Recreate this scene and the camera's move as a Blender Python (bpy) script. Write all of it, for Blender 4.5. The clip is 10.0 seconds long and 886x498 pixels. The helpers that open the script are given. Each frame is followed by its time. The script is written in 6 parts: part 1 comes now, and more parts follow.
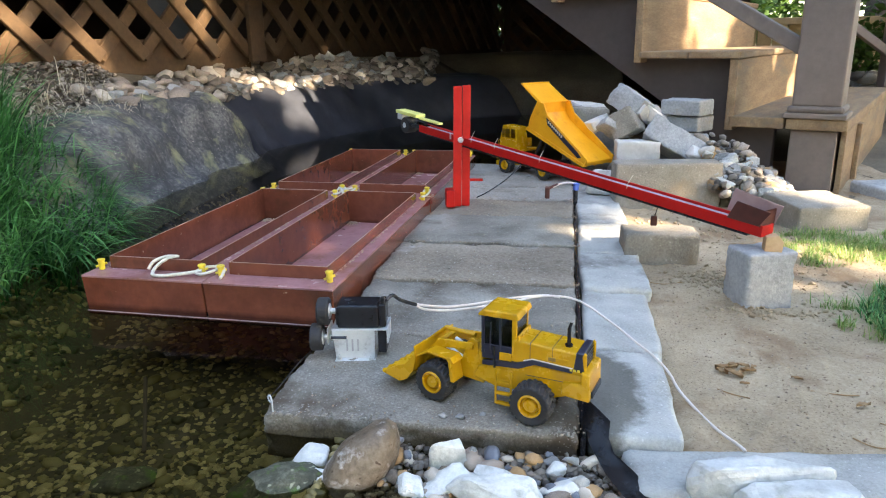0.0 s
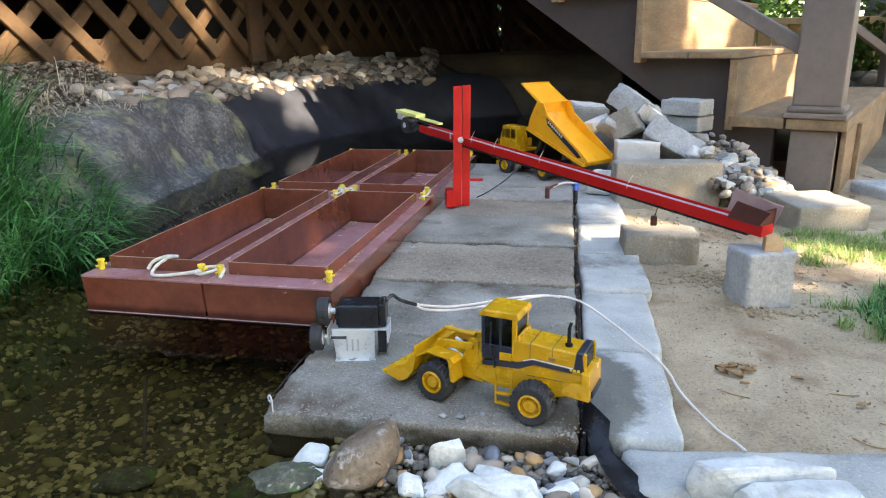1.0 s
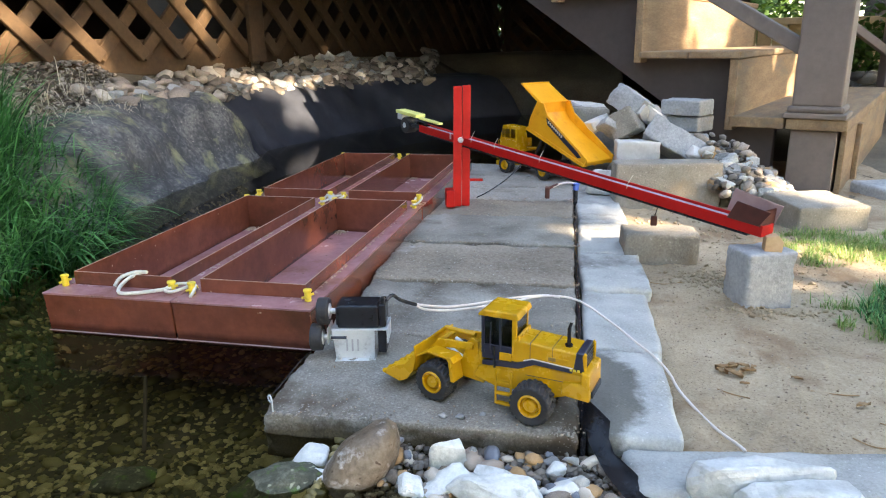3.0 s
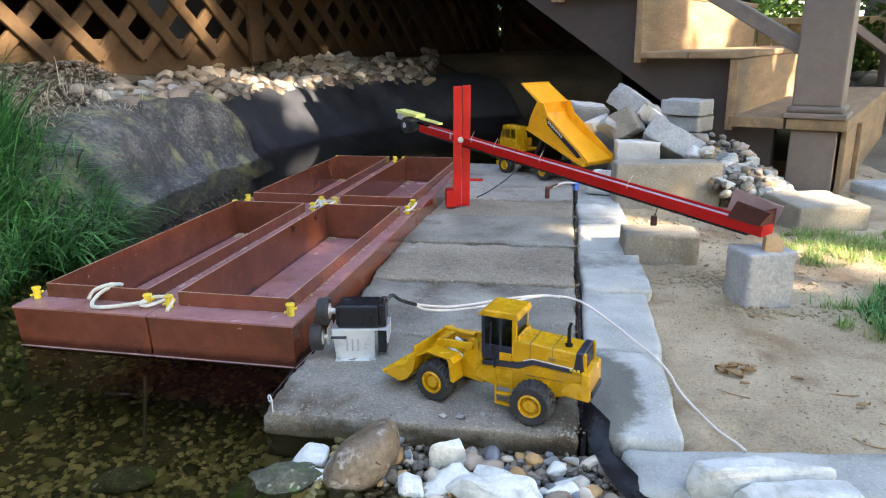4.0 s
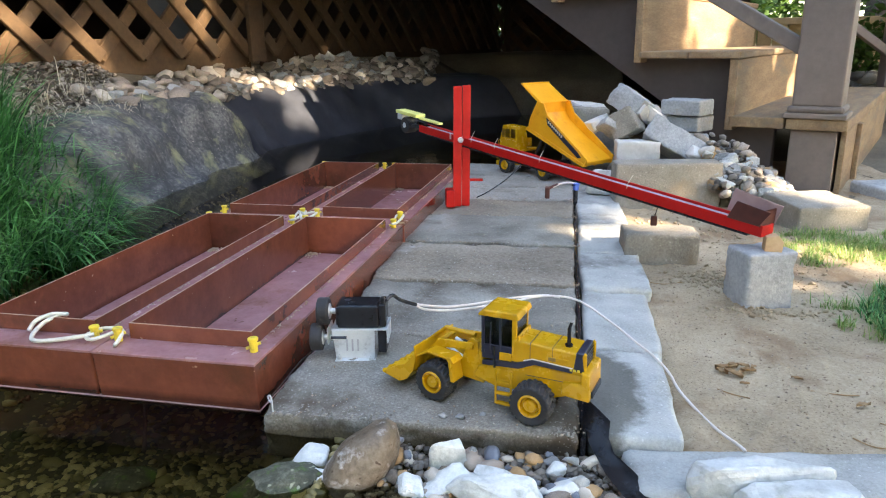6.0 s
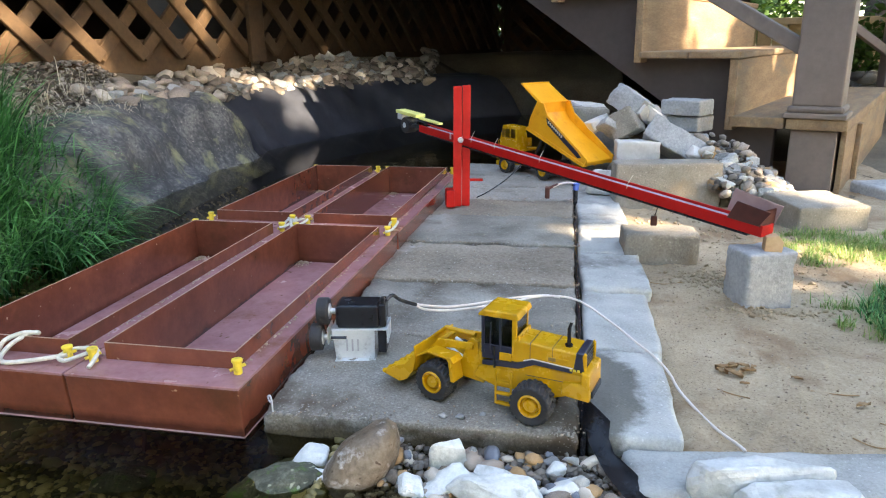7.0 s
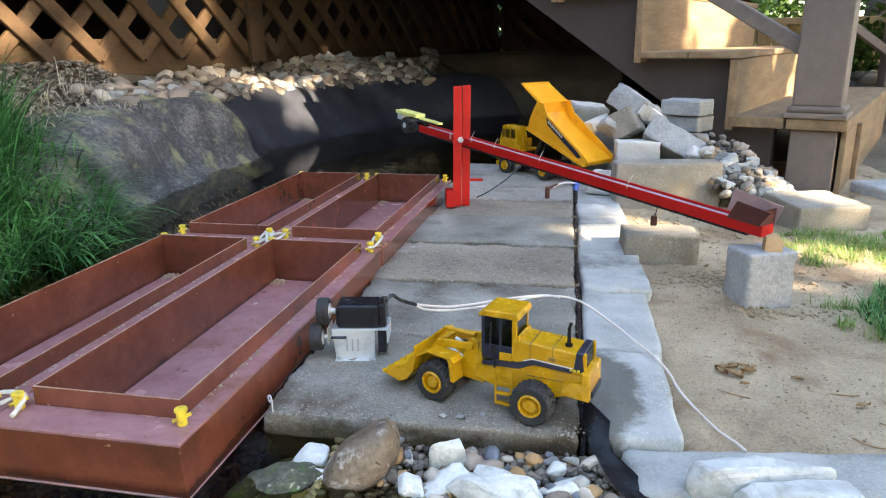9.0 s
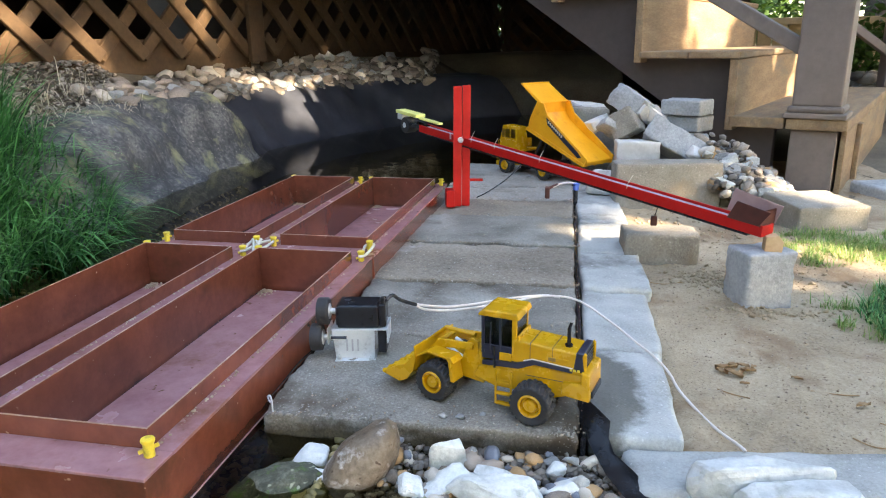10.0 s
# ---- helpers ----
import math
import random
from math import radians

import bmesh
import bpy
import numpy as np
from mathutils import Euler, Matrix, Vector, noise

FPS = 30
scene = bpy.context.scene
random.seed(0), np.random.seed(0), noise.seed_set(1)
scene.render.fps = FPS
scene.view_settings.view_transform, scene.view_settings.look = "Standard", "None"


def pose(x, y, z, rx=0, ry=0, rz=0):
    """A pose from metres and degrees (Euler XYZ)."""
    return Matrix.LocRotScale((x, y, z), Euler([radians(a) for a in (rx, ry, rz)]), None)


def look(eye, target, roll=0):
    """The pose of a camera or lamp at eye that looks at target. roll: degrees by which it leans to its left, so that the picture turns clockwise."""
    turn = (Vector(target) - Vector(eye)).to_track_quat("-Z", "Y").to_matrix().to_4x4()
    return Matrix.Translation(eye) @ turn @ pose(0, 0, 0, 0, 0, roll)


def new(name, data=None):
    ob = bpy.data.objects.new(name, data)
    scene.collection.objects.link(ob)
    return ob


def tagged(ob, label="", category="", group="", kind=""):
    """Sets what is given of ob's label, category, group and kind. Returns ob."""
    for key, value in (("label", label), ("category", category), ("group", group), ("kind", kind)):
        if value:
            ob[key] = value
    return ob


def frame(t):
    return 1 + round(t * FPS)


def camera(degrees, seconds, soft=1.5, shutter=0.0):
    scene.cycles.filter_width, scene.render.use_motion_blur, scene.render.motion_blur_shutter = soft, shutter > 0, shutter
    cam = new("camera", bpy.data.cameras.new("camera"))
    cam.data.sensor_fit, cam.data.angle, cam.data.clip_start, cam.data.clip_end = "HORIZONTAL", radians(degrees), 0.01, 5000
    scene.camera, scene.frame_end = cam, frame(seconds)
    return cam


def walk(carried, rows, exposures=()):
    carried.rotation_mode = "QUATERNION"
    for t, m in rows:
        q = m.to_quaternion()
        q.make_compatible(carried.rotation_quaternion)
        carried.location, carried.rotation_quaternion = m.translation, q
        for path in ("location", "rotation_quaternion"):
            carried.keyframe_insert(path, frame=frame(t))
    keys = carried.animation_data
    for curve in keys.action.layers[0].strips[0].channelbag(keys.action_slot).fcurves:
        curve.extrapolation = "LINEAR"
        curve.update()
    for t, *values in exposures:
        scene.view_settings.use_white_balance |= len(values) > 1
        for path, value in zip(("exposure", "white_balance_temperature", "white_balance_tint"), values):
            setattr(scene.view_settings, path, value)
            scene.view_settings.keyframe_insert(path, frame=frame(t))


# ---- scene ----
cam = camera(64.04, 10.0, soft=1.1)
CAM = pose(0, 0, 0.33, 73.757, 0.812, 9.641)
walk(cam, [(0, CAM), (10, CAM)], exposures=((0, 2.95, 7250, 10), (10, 2.95, 7250, 10)))

# ---- sky and sun ----
SUN_FROM = Vector((0.74, -0.46, 0.49)).normalized()
world = bpy.data.worlds.new("sky")
scene.world = world
world.use_nodes = True
wn = world.node_tree.nodes
sky = wn.new("ShaderNodeTexSky")
sky.sky_type, sky.sun_disc = "NISHITA", False
sky.sun_elevation = math.asin(SUN_FROM.z)
sky.sun_rotation = math.atan2(SUN_FROM.x, SUN_FROM.y)
wn["Background"].inputs["Strength"].default_value = 0.15
world.node_tree.links.new(sky.outputs[0], wn["Background"].inputs["Color"])
sun_data = bpy.data.lights.new("sun", "SUN")
sun_data.energy, sun_data.angle, sun_data.color = 4.5, radians(0.55), (1.0, 0.86, 0.68)
sun = new("sun", sun_data)
sun.matrix_world = look(SUN_FROM * 20, (0, 0, 0))


# ---- materials ----
def surf(name, cols, scale=8.0, rough=0.6, bump=0.2, fine=120.0, metal=0.0, fleck=None, fleck_scale=200.0,
         fleck_at=0.68, vary=0.0, stain=None, stain_scale=3.0, stain_at=0.55, coat=0.0, stretch=(1, 1, 1), spec=0.5, grain=0.35, patch=None, chips=None):
    """Two scales of noise through a ramp of colours, with flecks, stains, relief and a change from object to object."""
    m = bpy.data.materials.new(name)
    m.use_nodes = True
    nt = m.node_tree
    n, ln = nt.nodes, nt.links
    b = n["Principled BSDF"]
    co = n.new("ShaderNodeTexCoord")
    mp = n.new("ShaderNodeMapping")
    mp.inputs["Scale"].default_value = stretch
    info = n.new("ShaderNodeObjectInfo")
    shift = n.new("ShaderNodeVectorMath")
    shift.operation = "ADD"
    mul = n.new("ShaderNodeMath")
    mul.operation, mul.inputs[1].default_value = "MULTIPLY", 7.0
    ln.new(info.outputs["Random"], mul.inputs[0])
    ln.new(co.outputs["Object"], mp.inputs["Vector"])
    ln.new(mp.outputs[0], shift.inputs[0])
    ln.new(mul.outputs[0], shift.inputs[1])

    def tex(s, detail=4.0, r=0.6):
        t = n.new("ShaderNodeTexNoise")
        t.inputs["Scale"].default_value, t.inputs["Detail"].default_value, t.inputs["Roughness"].default_value = s, detail, r
        ln.new(shift.outputs[0], t.inputs["Vector"])
        return t.outputs["Fac"]

    big, small = tex(scale), tex(fine, 3.0, 0.7)
    mixn = n.new("ShaderNodeMix")
    mixn.inputs[0].default_value = grain
    ln.new(big, mixn.inputs[2])
    ln.new(small, mixn.inputs[3])
    ramp = n.new("ShaderNodeValToRGB")
    els = ramp.color_ramp.elements
    for i, c in enumerate(cols):
        at = 0.32 + 0.36 * i / max(1, len(cols) - 1)
        e = els[i] if i < 2 else els.new(at)
        e.position, e.color = at, (*c, 1)
    if len(cols) == 1:
        els[1].color = (*cols[0], 1)
    ln.new(mixn.outputs[0], ramp.inputs[0])
    col = ramp.outputs[0]

    def over(fac, colour):
        nonlocal col
        x = n.new("ShaderNodeMix")
        x.data_type = "RGBA"
        ln.new(fac, x.inputs[0])
        ln.new(col, x.inputs[6])
        x.inputs[7].default_value = (*colour, 1)
        col = x.outputs[2]

    def step(fac, at, width=0.06):
        r = n.new("ShaderNodeMapRange")
        r.inputs[1].default_value, r.inputs[2].default_value = at, at + width
        ln.new(fac, r.inputs[0])
        return r.outputs[0]

    if stain:
        over(step(tex(stain_scale, 6.0, 0.65), stain_at, 0.12), stain)
    if fleck:
        over(step(tex(fleck_scale, 1.0), fleck_at), fleck)
    if chips:
        over(step(tex(fleck_scale * 0.4, 2.0, 0.8), 0.70, 0.06), chips)
    if patch:
        centre, radii, colour, ragged = patch
        off = n.new("ShaderNodeVectorMath")
        off.operation, off.inputs[1].default_value = "SUBTRACT", centre
        ln.new(co.outputs["Object"], off.inputs[0])
        div = n.new("ShaderNodeVectorMath")
        div.operation, div.inputs[1].default_value = "DIVIDE", radii
        ln.new(off.outputs[0], div.inputs[0])
        size = n.new("ShaderNodeVectorMath")
        size.operation = "LENGTH"
        ln.new(div.outputs[0], size.inputs[0])
        rag = n.new("ShaderNodeMath")
        rag.operation, rag.inputs[1].default_value = "MULTIPLY_ADD", ragged
        ln.new(tex(26, 6.0, 0.7), rag.inputs[0])
        ln.new(size.outputs["Value"], rag.inputs[2])
        inside = n.new("ShaderNodeMapRange")
        inside.inputs[1].default_value, inside.inputs[2].default_value = 1.12 + ragged * 0.5, 0.9 + ragged * 0.5
        ln.new(rag.outputs[0], inside.inputs[0])
        wet = n.new("ShaderNodeMix")
        wet.data_type, wet.blend_type = "RGBA", "MULTIPLY"
        ln.new(inside.outputs[0], wet.inputs[0])
        ln.new(col, wet.inputs[6])
        wet.inputs[7].default_value = (*colour, 1)
        col = wet.outputs[2]
    if vary:
        hsv = n.new("ShaderNodeHueSaturation")
        r = n.new("ShaderNodeMapRange")
        r.inputs[3].default_value, r.inputs[4].default_value = 1 - vary, 1 + vary
        ln.new(info.outputs["Random"], r.inputs[0])
        ln.new(r.outputs[0], hsv.inputs["Value"])
        ln.new(col, hsv.inputs["Color"])
        col = hsv.outputs[0]
    ln.new(col, b.inputs["Base Color"])
    b.inputs["Metallic"].default_value = metal
    b.inputs["Specular IOR Level"].default_value = spec
    b.inputs["Coat Weight"].default_value = coat
    rr = n.new("ShaderNodeMapRange")
    rr.inputs[3].default_value, rr.inputs[4].default_value = max(0.03, rough - 0.12), min(1, rough + 0.12)
    ln.new(big, rr.inputs[0])
    ln.new(rr.outputs[0], b.inputs["Roughness"])
    if bump:
        bp = n.new("ShaderNodeBump")
        bp.inputs["Strength"].default_value, bp.inputs["Distance"].default_value = bump, 0.004
        ln.new(mixn.outputs[0], bp.inputs["Height"])
        ln.new(bp.outputs[0], b.inputs["Normal"])
    return m


concrete = surf("concrete_slab", [(0.080, 0.072, 0.056), (0.21, 0.194, 0.162), (0.40, 0.378, 0.33)], 8, 0.9, 0.5, 420,
                fleck=(0.38, 0.365, 0.33), fleck_scale=380, fleck_at=0.67, stain=(0.095, 0.072, 0.048), stain_scale=6, stain_at=0.55, vary=0.18, grain=0.42, chips=(0.40, 0.385, 0.355))
# its patch darkens the front face: damp brown plus the face's shade
concrete_end = surf("wet_shaded_end_slab", [(0.080, 0.072, 0.056), (0.21, 0.194, 0.162), (0.40, 0.378, 0.33)], 8, 0.9, 0.5, 420,
                    fleck=(0.38, 0.365, 0.33), fleck_scale=380, fleck_at=0.67, stain=(0.095, 0.072, 0.048), stain_scale=9, stain_at=0.5, grain=0.42, chips=(0.40, 0.385, 0.355),
                    patch=((0, -0.112, 0.006), (3.0, 0.019, 0.050), (0.27, 0.22, 0.13), 0.45))
concrete_tan = surf("tan_concrete_slab", [(0.12, 0.098, 0.07), (0.24, 0.20, 0.15), (0.36, 0.315, 0.25)], 8, 0.9, 0.7, 210, fleck=(0.48, 0.45, 0.4), fleck_scale=240, fleck_at=0.70,
                    stain=(0.34, 0.325, 0.295), stain_scale=9, stain_at=0.6, vary=0.08, grain=0.5)
concrete_light = surf("light_concrete_slab", [(0.18, 0.165, 0.138), (0.29, 0.27, 0.235), (0.42, 0.40, 0.36)], 9, 0.88, 0.6, 210, fleck=(0.5, 0.48, 0.44), fleck_scale=240, fleck_at=0.70,
                      stain=(0.15, 0.13, 0.10), stain_scale=8, stain_at=0.56, vary=0.08, grain=0.5)
concrete_pale = surf("pale_edging", [(0.25, 0.256, 0.236), (0.42, 0.424, 0.395), (0.55, 0.552, 0.515)], 13, 0.9, 0.5, 380,
                     fleck=(0.60, 0.60, 0.58), fleck_scale=260, fleck_at=0.70, grain=0.36, stain=(0.17, 0.165, 0.15), stain_scale=7, stain_at=0.55, vary=0.1)
edge_wet = surf("stained_edging", [(0.25, 0.256, 0.236), (0.42, 0.424, 0.395), (0.55, 0.552, 0.515)], 13, 0.9, 0.5, 380,
                fleck=(0.60, 0.60, 0.58), fleck_scale=260, fleck_at=0.69, grain=0.36, patch=((-0.038, -0.01, 0.05), (0.052, 0.10, 0.2), (0.36, 0.35, 0.32), 0.9))
block_stone = surf("block_concrete", [(0.165, 0.147, 0.118), (0.27, 0.243, 0.20), (0.38, 0.35, 0.295)], 12, 0.92, 0.8, 300, grain=0.45,
                   fleck=(0.55, 0.52, 0.46), fleck_scale=300, fleck_at=0.73, stain=(0.30, 0.24, 0.17), stain_scale=8, stain_at=0.55, vary=0.12)
sand = surf("sand", [(0.225, 0.168, 0.102), (0.385, 0.298, 0.19), (0.53, 0.425, 0.29)], 7, 0.97, 1.0, 280, grain=0.42,
            fleck=(0.19, 0.135, 0.085), fleck_scale=420, fleck_at=0.65, stain=(0.26, 0.175, 0.10), stain_scale=6.5, stain_at=0.53, chips=(0.52, 0.43, 0.31))
soil = surf("soil", [(0.07, 0.055, 0.035), (0.13, 0.105, 0.07), (0.2, 0.17, 0.12)], 4, 0.97, 0.8, 120)
rust = surf("barge_paint", [(0.115, 0.034, 0.019), (0.165, 0.049, 0.027), (0.225, 0.068, 0.036)], 12, 0.2, 0.06, 60, coat=0.3,
            fleck=(0.38, 0.22, 0.14), fleck_scale=150, fleck_at=0.76, stain=(0.10, 0.036, 0.018), stain_scale=9, stain_at=0.56,
            patch=((0, 0, -0.088), (9, 9, 0.036), (0.40, 0.32, 0.30), 0.30))
# barge brown on level faces, with the sky's pinkish sheen in the colour
rust_sky_sheen = surf("barge_deck_sky_sheen", [(0.27, 0.125, 0.13), (0.34, 0.175, 0.18), (0.41, 0.22, 0.225)], 18, 0.24, 0.08, 80,
                 fleck=(0.16, 0.08, 0.05), fleck_scale=120, fleck_at=0.72, stain=(0.23, 0.10, 0.075), stain_scale=9, stain_at=0.55)
worn_lit_rust = surf("worn_lit_edge_paint", [(0.24, 0.10, 0.06), (0.40, 0.24, 0.17), (0.55, 0.40, 0.32)], 30, 0.5, 0.1, 120)
dregs = surf("debris", [(0.16, 0.09, 0.05), (0.35, 0.26, 0.18), (0.5, 0.42, 0.33)], 60, 0.95, 0.6, 400)
red = surf("red_paint", [(0.40, 0.007, 0.006), (0.47, 0.009, 0.008), (0.53, 0.014, 0.012)], 25, 0.42, 0.05, 90, spec=0.3,
           fleck=(0.35, 0.08, 0.07), fleck_scale=110, fleck_at=0.75)
dark_red = surf("dark_red_plate", [(0.055, 0.014, 0.010), (0.075, 0.019, 0.014), (0.10, 0.026, 0.019)], 25, 0.5, 0.05, 90)
pink_plate = surf("pale_pink_plate", [(0.32, 0.2, 0.19), (0.38, 0.25, 0.24), (0.42, 0.29, 0.28)], 25, 0.5, 0.05, 90)
yellow = surf("yellow_plastic", [(0.50, 0.255, 0.006), (0.56, 0.295, 0.008), (0.62, 0.335, 0.011)], 30, 0.26, 0.03, 120, stain=(0.46, 0.228, 0.006), stain_scale=70, stain_at=0.64)
ochre_mark = surf("dull_brown_mark", [(0.20, 0.11, 0.02), (0.25, 0.14, 0.03), (0.30, 0.17, 0.04)], 60, 0.6, 0.1, 300)
yellow_dump = surf("amber_plastic", [(0.76, 0.33, 0.01), (0.82, 0.37, 0.012), (0.86, 0.41, 0.018)], 22, 0.4, 0.04, 120, stain=(0.66, 0.27, 0.012), stain_scale=14)
lemon = surf("lemon_plastic", [(0.72, 0.52, 0.03), (0.80, 0.60, 0.05), (0.84, 0.66, 0.08)], 60, 0.45, 0.05, 300, stain=(0.5, 0.36, 0.04), stain_scale=60)
pale_yellow = surf("pale_yellow_strip", [(0.72, 0.72, 0.18), (0.80, 0.80, 0.25), (0.85, 0.86, 0.32)], 30, 0.4, 0.02, 120)
black = surf("black_plastic", [(0.010, 0.011, 0.014), (0.015, 0.016, 0.020), (0.022, 0.023, 0.028)], 40, 0.24, 0.05, 150)
navy = surf("navy_panel", [(0.016, 0.018, 0.032), (0.022, 0.024, 0.042), (0.03, 0.033, 0.052)], 40, 0.35, 0.03, 150)
rubber = surf("tyre_rubber", [(0.014, 0.015, 0.017), (0.022, 0.023, 0.026), (0.035, 0.036, 0.04)], 60, 0.7, 0.2, 300, stain=(0.07, 0.065, 0.055), stain_scale=70, stain_at=0.58)
steel = surf("zinc_steel", [(0.52, 0.55, 0.56), (0.62, 0.65, 0.66), (0.70, 0.73, 0.74)], 40, 0.4, 0.08, 300, metal=0.45, stain=(0.42, 0.44, 0.45), stain_scale=60, stain_at=0.56)
white_wire = surf("white_wire", [(0.66, 0.58, 0.52), (0.74, 0.67, 0.61), (0.80, 0.74, 0.69)], 30, 0.5, 0.0)
rope_mat = surf("white_cord", [(0.46, 0.43, 0.36), (0.62, 0.59, 0.51), (0.74, 0.71, 0.64)], 120, 0.85, 0.6, 900)
belt = surf("belt", [(0.30, 0.31, 0.34), (0.38, 0.39, 0.42), (0.46, 0.47, 0.5)], 40, 0.35, 0.05, 150)
tan_wood = surf("bare_wood", [(0.42, 0.26, 0.13), (0.52, 0.34, 0.18), (0.6, 0.42, 0.24)], 30, 0.8, 0.2, 200, stretch=(1, 8, 1))
deck_paint = surf("brown_deck_paint", [(0.15, 0.115, 0.095), (0.19, 0.148, 0.122), (0.225, 0.178, 0.148)], 6, 0.62, 0.25, 60, stain=(0.13, 0.1, 0.085), stain_scale=5, vary=0.08)
deck_wood = surf("weathered_deck_wood", [(0.17, 0.105, 0.055), (0.27, 0.175, 0.095), (0.38, 0.265, 0.15)], 8, 0.75, 0.3, 70, stretch=(4, 0.7, 4), stain=(0.2, 0.15, 0.1), stain_scale=6, vary=0.12)
# brown with the shade of stringer and under-deck in its colour; seams too
darkened_board = surf("darkened_brown_board", [(0.05, 0.036, 0.03), (0.065, 0.047, 0.04), (0.08, 0.06, 0.05)], 6, 0.7, 0.2, 60)
lattice_wood = surf("lattice_wood", [(0.050, 0.027, 0.012), (0.080, 0.045, 0.020), (0.118, 0.069, 0.033)], 9, 0.78, 0.4, 70, stain=(0.08, 0.052, 0.03), stain_scale=6, vary=0.16)
fence_wood = surf("fence_wood", [(0.28, 0.22, 0.13), (0.36, 0.28, 0.17), (0.42, 0.34, 0.21)], 8, 0.8, 0.3, 70)
liner_mat = surf("pond_liner", [(0.018, 0.020, 0.027), (0.03, 0.033, 0.044), (0.05, 0.055, 0.07)], 5, 0.45, 0.4, 35, grain=0.2)
dusty = surf("dusty_liner", [(0.020, 0.021, 0.024), (0.060, 0.061, 0.062), (0.20, 0.195, 0.18)], 9, 0.88, 1.0, 90, grain=0.45, fleck=(0.36, 0.34, 0.29), fleck_scale=180, fleck_at=0.72,
             stain=(0.23, 0.225, 0.125), stain_scale=8, stain_at=0.54)
river = surf("river_stone", [(0.16, 0.125, 0.095), (0.27, 0.22, 0.175), (0.42, 0.36, 0.30)], 14, 0.75, 0.3, 120, vary=0.45, stain=(0.36, 0.27, 0.18), stain_scale=9, stain_at=0.58)
white_rock = surf("white_quartz", [(0.42, 0.43, 0.41), (0.60, 0.61, 0.58), (0.76, 0.77, 0.74)], 26, 0.7, 0.8, 150, grain=0.4, stain=(0.34, 0.35, 0.30), stain_scale=28, stain_at=0.56, vary=0.1)
brown_rock = surf("brown_cobble", [(0.070, 0.052, 0.033), (0.155, 0.118, 0.080), (0.29, 0.24, 0.185)], 24, 0.5, 0.5, 160, stain=(0.46, 0.43, 0.40), stain_scale=58, stain_at=0.54, grain=0.45, fleck=(0.08, 0.05, 0.03), fleck_scale=150, fleck_at=0.66)
grey_rock = surf("grey_broken_stone", [(0.20, 0.208, 0.21), (0.33, 0.338, 0.34), (0.47, 0.475, 0.47)], 13, 0.9, 0.8, 170, grain=0.45, stain=(0.36, 0.28, 0.2), stain_scale=9, stain_at=0.6, vary=0.2)
pale_rock = surf("pale_broken_stone", [(0.44, 0.425, 0.385), (0.60, 0.58, 0.54), (0.72, 0.70, 0.655)], 13, 0.85, 0.4, 120, stain=(0.36, 0.32, 0.25), stain_scale=8, stain_at=0.6, vary=0.12)
slate = surf("slate_pebble", [(0.09, 0.10, 0.125), (0.15, 0.165, 0.19), (0.22, 0.24, 0.27)], 30, 0.55, 0.2, 200, vary=0.35)
ochre = surf("ochre_pebble", [(0.30, 0.16, 0.06), (0.42, 0.25, 0.11), (0.52, 0.35, 0.18)], 30, 0.55, 0.2, 200, vary=0.25)
cream = surf("cream_pebble", [(0.42, 0.36, 0.29), (0.55, 0.49, 0.41), (0.66, 0.6, 0.52)], 30, 0.6, 0.2, 200, vary=0.25)
mossy = surf("mossy_stone", [(0.030, 0.032, 0.020), (0.075, 0.078, 0.050), (0.19, 0.185, 0.14)], 60, 0.75, 1.0, 190, grain=0.5, stain=(0.075, 0.145, 0.022), stain_scale=55, stain_at=0.55, fleck=(0.30, 0.31, 0.22), fleck_scale=130, fleck_at=0.66)
mud = surf("pond_mud", [(0.03, 0.026, 0.012), (0.06, 0.05, 0.024), (0.10, 0.085, 0.04)], 9, 0.9, 0.5, 90)
bark = surf("bark", [(0.05, 0.04, 0.03), (0.09, 0.07, 0.055), (0.13, 0.11, 0.09)], 9, 0.95, 0.8, 60)
dry_grass = surf("dry_grass", [(0.34, 0.31, 0.22), (0.46, 0.42, 0.32), (0.55, 0.51, 0.42)], 9, 0.9, 0.0)
leaf_litter = surf("dead_leaf", [(0.22, 0.12, 0.05), (0.32, 0.19, 0.085), (0.42, 0.28, 0.15)], 40, 0.85, 0.3)


def leafy(name, cols, scale):
    """Blades and leaves: colour varies from blade to blade, and light comes through."""
    m = bpy.data.materials.new(name)
    m.use_nodes = True
    n, ln = m.node_tree.nodes, m.node_tree.links
    b = n["Principled BSDF"]
    g = n.new("ShaderNodeNewGeometry")
    ramp = n.new("ShaderNodeValToRGB")
    els = ramp.color_ramp.elements
    for i, c in enumerate(cols):
        e = els[i] if i < 2 else els.new(0.5)
        e.position, e.color = i / (len(cols) - 1), (*c, 1)
    ln.new(g.outputs["Random Per Island"], ramp.inputs[0])
    ln.new(ramp.outputs[0], b.inputs["Base Color"])
    b.inputs["Roughness"].default_value = 0.5
    tr = n.new("ShaderNodeBsdfTranslucent")
    ln.new(ramp.outputs[0], tr.inputs[0])
    mx = n.new("ShaderNodeMixShader")
    mx.inputs[0].default_value = 0.3
    ln.new(b.outputs[0], mx.inputs[1])
    ln.new(tr.outputs[0], mx.inputs[2])
    ln.new(mx.outputs[0], n["Material Output"].inputs[0])
    return m


